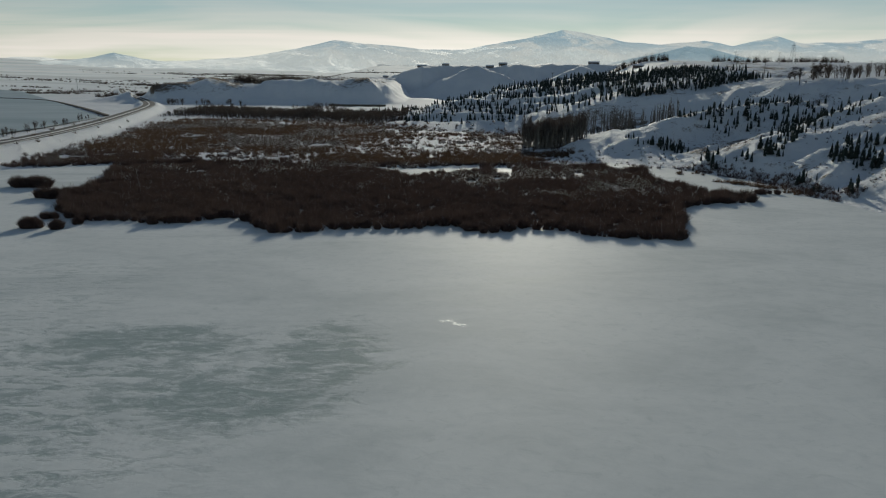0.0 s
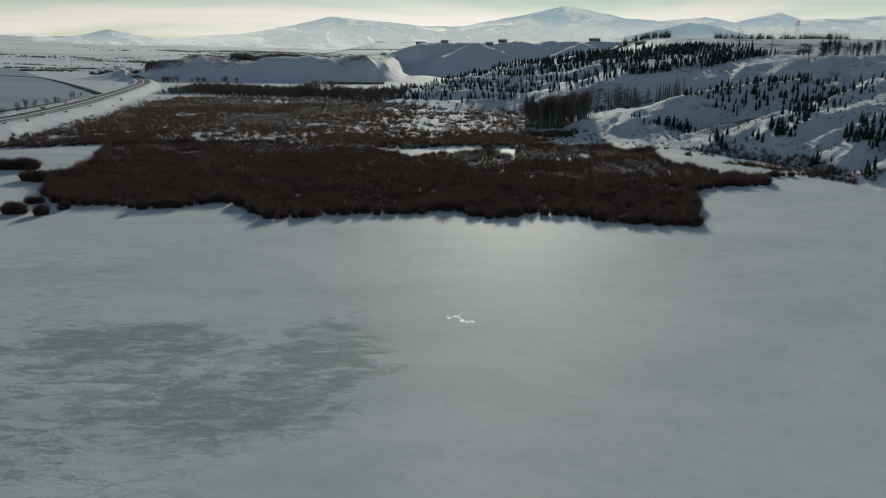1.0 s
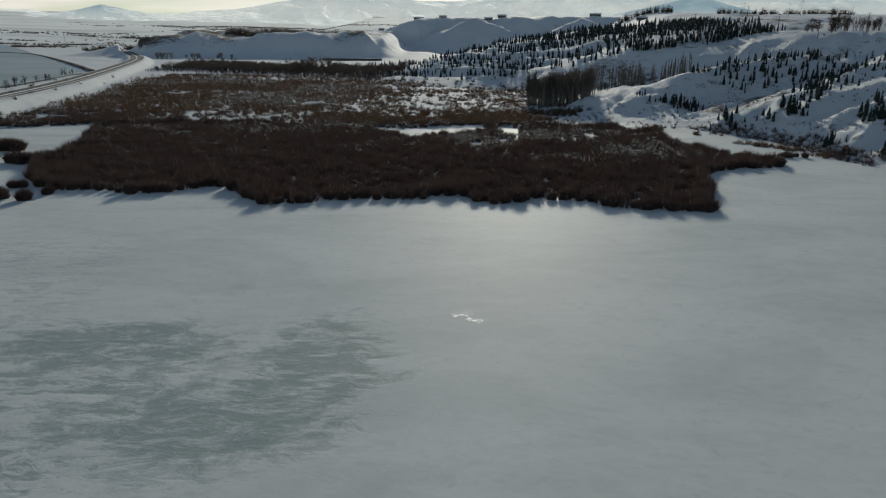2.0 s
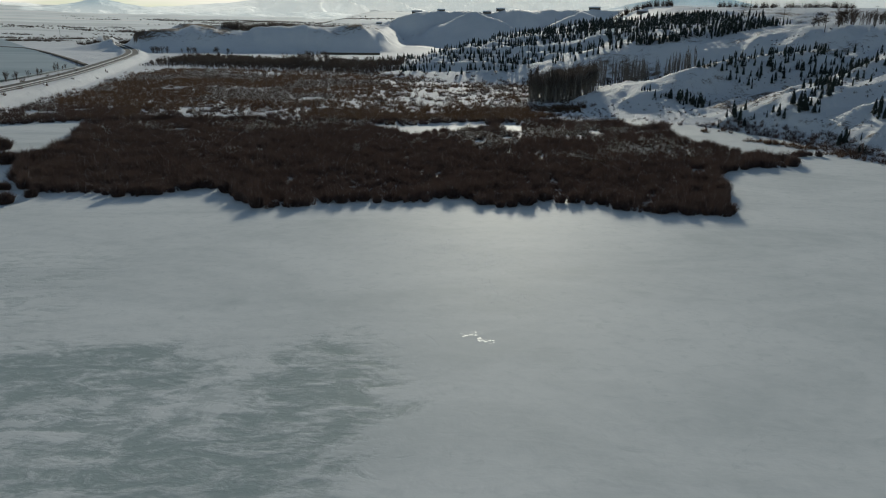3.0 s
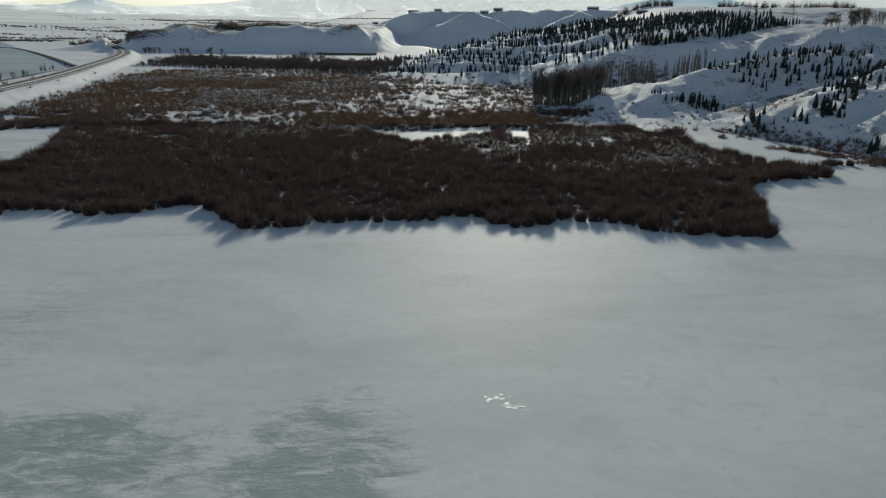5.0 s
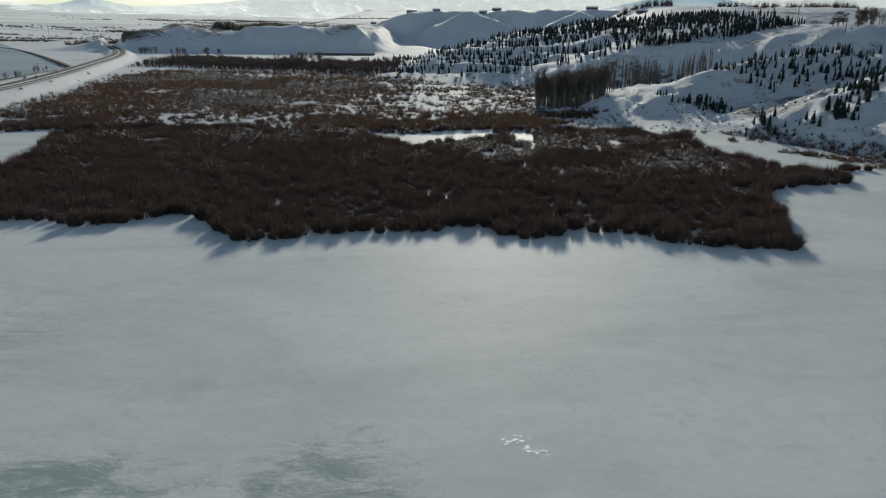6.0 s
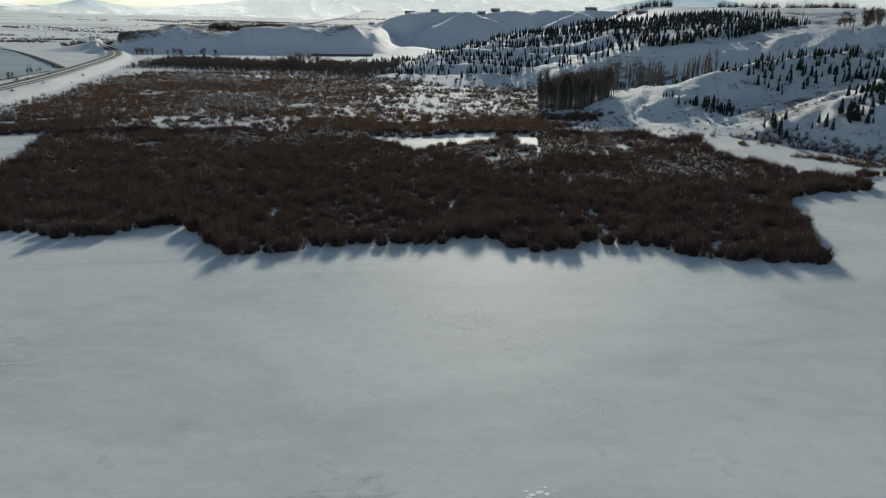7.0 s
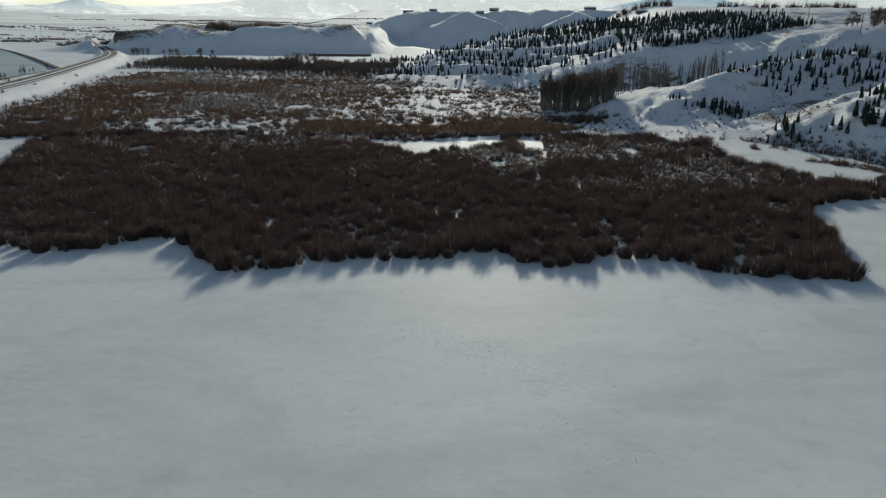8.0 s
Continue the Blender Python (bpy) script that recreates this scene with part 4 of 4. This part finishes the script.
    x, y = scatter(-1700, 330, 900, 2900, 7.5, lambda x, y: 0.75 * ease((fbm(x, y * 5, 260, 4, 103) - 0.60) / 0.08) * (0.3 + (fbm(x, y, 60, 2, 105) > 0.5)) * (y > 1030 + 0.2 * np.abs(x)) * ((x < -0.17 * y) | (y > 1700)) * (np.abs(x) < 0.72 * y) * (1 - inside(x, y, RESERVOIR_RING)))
    # twigs coloured paler here to paint in the haze over the plain
    strew("far_woods", FAR_BUSHES, x, y, rng.uniform(3, 6.5, len(x)), HAZED_TWIG, "dark belts of bare trees scattered over the far plain", "woods")
    x, y = scatter(-272, -135, 922, 950, 3.6, lambda x, y: 0.85 * (fbm(x, y * 0, 40, 3, 107) > 0.36))
    wx, wy = scatter(-560, -370, 1030, 1290, 6.5, lambda x, y: 0.9 * ease(1.5 - np.hypot((x + 465) / 75, (y - 1150) / 95) * 1.1) * (fbm(x, y, 45, 3, 139) > 0.38) * (along(x, y, ROAD)[0] > 14))
    strew("roadside_wood", FAR_BUSHES, wx, wy, rng.uniform(5, 10, len(wx)), TWIG, "dark bare wood beside the road at the end of the bluff", "wood")
    strew("bluff_tree_row", FAR_TREES, x, y, rng.uniform(6, 12, len(x)), HAZED_TWIG, "bare trees in a row along the bluff", "tree row")


build_reeds()
build_tussocks()
build_pines()
build_groves()


# ---- built things ----
def part(name, bm, mat, parent, label=""):
    """Links a bmesh as one mesh object under a thing or a part."""
    me = bpy.data.meshes.new(name)
    bm.to_mesh(me), bm.free()
    me.materials.append(mat)
    ob = new(name, me)
    ob.parent = parent
    return tagged(ob, label)


def box(cx, cy, cz, sx, sy, sz, bevel=0.0):
    bm = bmesh.new()
    bmesh.ops.create_cube(bm, size=1, matrix=Matrix.Translation((cx, cy, cz)) @ Matrix.Diagonal((sx, sy, sz, 1)))
    if bevel:
        bmesh.ops.bevel(bm, geom=bm.edges[:], offset=bevel, segments=1, affect="EDGES")
    return bm


def rod(a, b, r0, r1, sides=8):
    bm = bmesh.new()
    a, b = Vector(a), Vector(b)
    m = Matrix.Translation((a + b) / 2) @ (b - a).to_track_quat("Z", "Y").to_matrix().to_4x4()
    bmesh.ops.create_cone(bm, cap_ends=True, segments=sides, radius1=r0, radius2=r1, depth=(b - a).length, matrix=m)
    return bm


def smooth_line(line, step):
    """A polyline with its corners rounded, in even steps."""
    p = np.array(line, float)
    for _ in range(3):
        q = [p[0]]
        for a, b in zip(p, p[1:]):
            q += [a * 0.75 + b * 0.25, a * 0.25 + b * 0.75]
        p = np.array(q + [p[-1]])
    s = np.concatenate([[0], np.cumsum(np.hypot(*np.diff(p[:, :2], axis=0).T))])
    t = np.arange(0, s[-1], step)
    return np.stack([np.interp(t, s, p[:, i]) for i in range(3)], -1)


def ribbon(line, left, right, z, thick):
    """A slab along a line between two offsets to its sides."""
    d = np.gradient(line[:, :2], axis=0)
    d /= np.linalg.norm(d, axis=1)[:, None]
    nx = np.stack([-d[:, 1], d[:, 0]], -1)
    rows = []
    for off, dz in ((left, 0), (right, 0), (right, -thick), (left, -thick)):
        rows.append(np.concatenate([line[:, :2] + nx * off, (line[:, 2] + z + dz)[:, None]], 1))
    v = np.stack(rows, 1).reshape(-1, 3)
    f = []
    for i in range(len(line) - 1):
        for j in range(4):
            a, b = i * 4 + j, i * 4 + (j + 1) % 4
            f.append((a, a + 4, b + 4, b))
    return v, np.array(f)


def build_road():
    line = smooth_line(ROAD, 8.0)
    me = one_mesh("road", *ribbon(line, 5.6, 0.45, 0.08, 0.3), ASPHALT)
    tagged(new("road", me), "dark cleared carriageway on a snowy embankment", "road", kind="structure")
    me = one_mesh("road", *ribbon(line, -0.45, -5.4, 0.08, 0.3), ASPHALT)
    tagged(new("road", me), "second dark carriageway beside a strip of snow", "road", kind="structure")
    me = one_mesh("road_verge", *ribbon(line, 0.45, -0.45, 0.22, 0.4), ROOF)
    tagged(new("road_verge", me), "ridge of ploughed snow between the carriageways", "snow bank", kind="structure")
    # crash barrier along the lake side
    near = smooth_line([p for p in ROAD[1:7]], 4.0)
    rail = new("crash_barrier")
    tagged(rail, "galvanised steel crash barrier along the road", "crash barrier")
    v, f = ribbon(near, -6.2, -6.32, 0.85, 0.32)
    child = new("rail", one_mesh("rail", v, f, STEEL))
    child.parent = rail
    post = box(0, 0, 0.3, 0.12, 0.14, 0.9)
    me = bpy.data.meshes.new("post")
    post.to_mesh(me), post.free()
    me.materials.append(STEEL)
    for p, q in list(zip(near, near[1:]))[::2][:75]:
        d = (q - p)[:2] / np.hypot(*(q - p)[:2])
        child = new("post", me)
        child.location, child.parent = (p[0] + d[1] * 6.1, p[1] - d[0] * 6.1, p[2]), rail


def utility_pole(x, y, tall, arms, label):
    ob = new("utility_pole")
    part("pole", rod((0, 0, -0.6), (0, 0, tall), 0.17, 0.10), WOOD, ob)
    for i in range(arms):
        arm = part("crossarm", box(0, 0.14, tall - 0.35 - 0.9 * i, 2.2, 0.12, 0.14, 0.02), WOOD, ob)
        for s in (-1.0, -0.35, 0.35, 1.0):
            part("insulator", rod((s, 0.14, tall - 0.28 - 0.9 * i), (s, 0.14, tall - 0.02 - 0.9 * i), 0.06, 0.035, 6), GLASS, arm)
    ob.matrix_world = pose(x, y, float(ground(x, y)), 0, 0, random.uniform(-25, 25))
    return tagged(ob, label, "utility pole", "poles on the upland")


def lattice_pylon(x, y, tall):
    ob = new("lattice_pylon")
    half = 3.0
    for sx in (-1, 1):
        for sy in (-1, 1):
            part("leg", rod((sx * half, sy * half, -0.5), (sx * 0.5, sy * 0.5, tall), 0.16, 0.10, 5), STEEL, ob)
    n = 7
    for i in range(n):
        z0, z1 = tall * i / n, tall * (i + 1) / n
        w0, w1 = half + (0.5 - half) * i / n, half + (0.5 - half) * (i + 1) / n
        for ax in (0, 1):
            for s in (-1, 1):
                a, b = [-w0, s * w0], [w1, s * w1]
                a, b = (a, b) if ax == 0 else (a[::-1], b[::-1])
                part("brace", rod((*a, z0), (*b, z1), 0.07, 0.07, 4), STEEL, ob)
    for z, w in ((tall * 0.78, 4.2), (tall * 0.9, 3.2)):
        part("crossarm", rod((-w, 0, z), (w, 0, z), 0.16, 0.16, 5), STEEL, ob)
    ob.matrix_world = pose(x, y, float(ground(x, y)), 0, 0, 20)
    return tagged(ob, "tall galvanised lattice pylon on the upland", "pylon")


def barn(x, y, wide, deep, tall, turn, mat, label):
    """A low farm building: walls, a snow-covered gable roof with eaves, a door and windows."""
    ob = new("farm_building")
    part("wall", box(0, 0, tall / 2 - 0.4, wide, deep, tall + 0.8), mat, ob)
    bm = bmesh.new()
    rise, o = deep * 0.22, 0.5
    prof = [(-deep / 2 - o, tall - 0.1), (0, tall + rise), (deep / 2 + o, tall - 0.1), (deep / 2 + o, tall - 0.35), (0, tall + rise - 0.3), (-deep / 2 - o, tall - 0.35)]
    ends = [[bm.verts.new((sx * (wide / 2 + o), py, pz)) for py, pz in prof] for sx in (-1, 1)]
    for i in range(6):
        j = (i + 1) % 6
        bm.faces.new((ends[0][i], ends[0][j], ends[1][j], ends[1][i]))
    for e in ends:
        bm.faces.new((e[0], e[1], e[4], e[5])), bm.faces.new((e[1], e[2], e[3], e[4]))
    bmesh.ops.recalc_face_normals(bm, faces=bm.faces[:])
    part("roof", bm, ROOF, ob, "snow-covered gable roof")
    for s in (-1, 1):
        bm = bmesh.new()
        v = [bm.verts.new((s * wide / 2, py, pz)) for py, pz in ((-deep / 2, tall - 0.2), (deep / 2, tall - 0.2), (0, tall + rise - 0.28))]
        w = [bm.verts.new((s * (wide / 2 - 0.3), py, pz)) for py, pz in ((-deep / 2, tall - 0.2), (deep / 2, tall - 0.2), (0, tall + rise - 0.28))]
        bm.faces.new(v), bm.faces.new(w[::-1])
        for i in range(3):
            bm.faces.new((v[i], w[i], w[(i + 1) % 3], v[(i + 1) % 3]))
        bmesh.ops.recalc_face_normals(bm, faces=bm.faces[:])
        part("gable", bm, mat, ob)
    part("door", box(-wide * 0.1, -deep / 2 - 0.03, 1.0, 1.8, 0.12, 2.2), SHEET, ob)
    for i in range(max(2, int(wide // 5))):
        px = -wide / 2 + wide * (i + 0.5) / max(2, int(wide // 5))
        if abs(px + wide * 0.1) > 1.6:
            part("window", box(px, -deep / 2 - 0.03, tall * 0.55, 1.1, 0.1, 0.9), GLASS, ob)
    ob.matrix_world = pose(x, y, float(ground(x, y)), 0, 0, turn)
    return tagged(ob, label, "farm building", "farm buildings on the ridge")


def build_upland():
    for x, y, tall in ((142, 416, 9), (99, 424, 8), (86, 560, 9), (184, 404, 9), (193, 336, 9), (172, 338, 8), (231, 381, 9), (330, 700, 13), (215, 520, 9), (262, 640, 10)):
        utility_pole(x, y, tall, 1 if tall < 10 else 2, "weathered wooden utility pole standing in snow")
    lattice_pylon(430, 880, 24)
    mast = new("radio_mast")
    part("pole", rod((0, 0, -1), (0, 0, 26), 0.5, 0.25), STEEL, mast)
    part("aerial", rod((0, 0, 26), (0, 0, 31), 0.12, 0.05), STEEL, mast)
    mast.matrix_world = pose(-960, 1850, float(ground(-960, 1850)))
    tagged(mast, "thin steel radio mast on the far plain", "mast")
    wall = new("retaining_wall")
    part("wall_body", box(0, 0, 0.8, 62, 0.8, 2.4, 0.05), WOOD, wall)
    part("coping", box(0, 0, 2.06, 62.4, 1.2, 0.14), ROOF, wall)
    wall.matrix_world = pose(-95, 770, float(ground(-95, 770)), 0, 0, 2)
    tagged(wall, "long low dark retaining wall below the bluff", "wall")
    for x, y, w, d, h, turn, mat in ((-38, 1218, 22, 9, 4.2, 4, SHEET), (2, 1222, 16, 8, 3.6, -6, PLASTER), (58, 1216, 26, 8, 3.4, 5, SHEET), (78, 1222, 18, 9, 3.8, -4, PLASTER),
                                 (100, 1216, 18, 9, 4.4, 8, SHEET), (205, 1212, 14, 8, 3.6, 0, PLASTER), (255, 1216, 24, 9, 4.0, -5, SHEET),
                                 (246, 900, 16, 8, 4.0, 10, SHEET), (-122, 1212, 14, 8, 3.6, -10, SHEET), (-100, 1210, 12, 7, 3.4, 6, PLASTER)):
        barn(x, y, w * 0.75, d * 0.8, h * 0.72, turn, mat, "low farm building with a snow-covered roof on the ridge")


build_road()
build_upland()


# ---- small things on the ice ----
def build_ice_marks():
    lump = [tube([(0, 0, -0.1), (0.03, 0.02, 0.5), (0.05, 0, 0.85)], (1.0, 0.7, 0.25), 6) for _ in range(2)]
    spots = [(-10.9, 105.3, 3.5, 1.2, 50), (-4.8, 102.6, 4.0, 1.6, 120), (-1.8, 99.3, 3.2, 1.6, 130), (3.0, 96.7, 3.0, 1.4, 60),
             (-16.8, 91.9, 1.0, 0.6, 10), (-24.9, 105.3, 2.0, 0.8, 14), (-36.8, 108.9, 3.0, 0.7, 14),
             (3.5, 87.2, 1.6, 0.9, 26), (4.6, 83.1, 1.8, 0.8, 26), (7.8, 83.5, 2.2, 0.8, 22), (2.7, 93.8, 2.0, 0.9, 26), (5.2, 94.4, 1.6, 0.8, 22), (-12.7, 100.0, 1.2, 0.4, 12)]
    x = np.concatenate([rng.normal(cx, rx * 0.7, n) for cx, cy, rx, ry, n in spots])
    y = np.concatenate([rng.normal(cy, ry * 1.1, n) for cx, cy, rx, ry, n in spots])
    strew("snow_clods", lump, x, y, rng.uniform(0.035, 0.09, len(x)), ROOF, "trampled clods of snow on the ice", "snow clods", high=np.full(len(x), 0.34))
    for cx, cy, run, wide, turn in ((1.1, 73.4, 2.0, 1.2, 10), (2.4, 71.8, 2.2, 1.1, -12), (-3.3, 73.0, 1.9, 0.2, -52), (-2.3, 71.3, 0.9, 0.18, -50), (0.8, 81.7, 0.9, 0.3, 60), (1.4, 65.0, 0.5, 0.2, 5)):
        bm = bmesh.new()
        for layer in range(max(3, int(run * 7))):
            ox, oy = random.uniform(-0.5, 0.5) * run, random.uniform(-0.5, 0.5) * wide
            size, n = random.uniform(0.04, 0.13) * (0.4 + wide), random.randint(7, 11)
            ring = [bm.verts.new((ox + 1.5 * size * q * math.cos(6.283 * i / n), oy + size * q * math.sin(6.283 * i / n), 0.003 + 0.0006 * layer)) for i in range(n) for q in [random.uniform(0.35, 1.15)]]
            low = bmesh.ops.extrude_face_region(bm, geom=[bm.faces.new(ring)])
            for v in low["geom"]:
                if isinstance(v, bmesh.types.BMVert):
                    v.co.z = -0.08 - 0.004 * layer
        bmesh.ops.recalc_face_normals(bm, faces=bm.faces[:])
        me = bpy.data.meshes.new("ice_patch")
        bm.to_mesh(me), bm.free()
        me.materials.append(CLEAR)
        ob = new("ice_patch", me)
        ob.matrix_world = pose(cx, cy, 0, 0, 0, turn)
        tagged(ob, "small glazed patch of bright ice on the frozen lake", "ice patch", kind="stuff")


CLEAR = make_plain("glazed_ice", (0.66, 0.70, 0.71), (0.76, 0.79, 0.80), 3.0, 0.55)
build_ice_marks()


def build_dyke():
    line = smooth_line([(-247, 510, 2.6), (-329, 639, 2.6), (-459, 830, 2.6), (-529, 917, 2.6), (-700, 1010, 2.6)], 6.0)
    me = one_mesh("dyke", *ribbon(line, 1.3, -1.3, 0.35, 1.4), BARK)
    tagged(new("dyke", me), "dark earth dyke across the frozen reservoir", "dyke", kind="structure")


build_dyke()
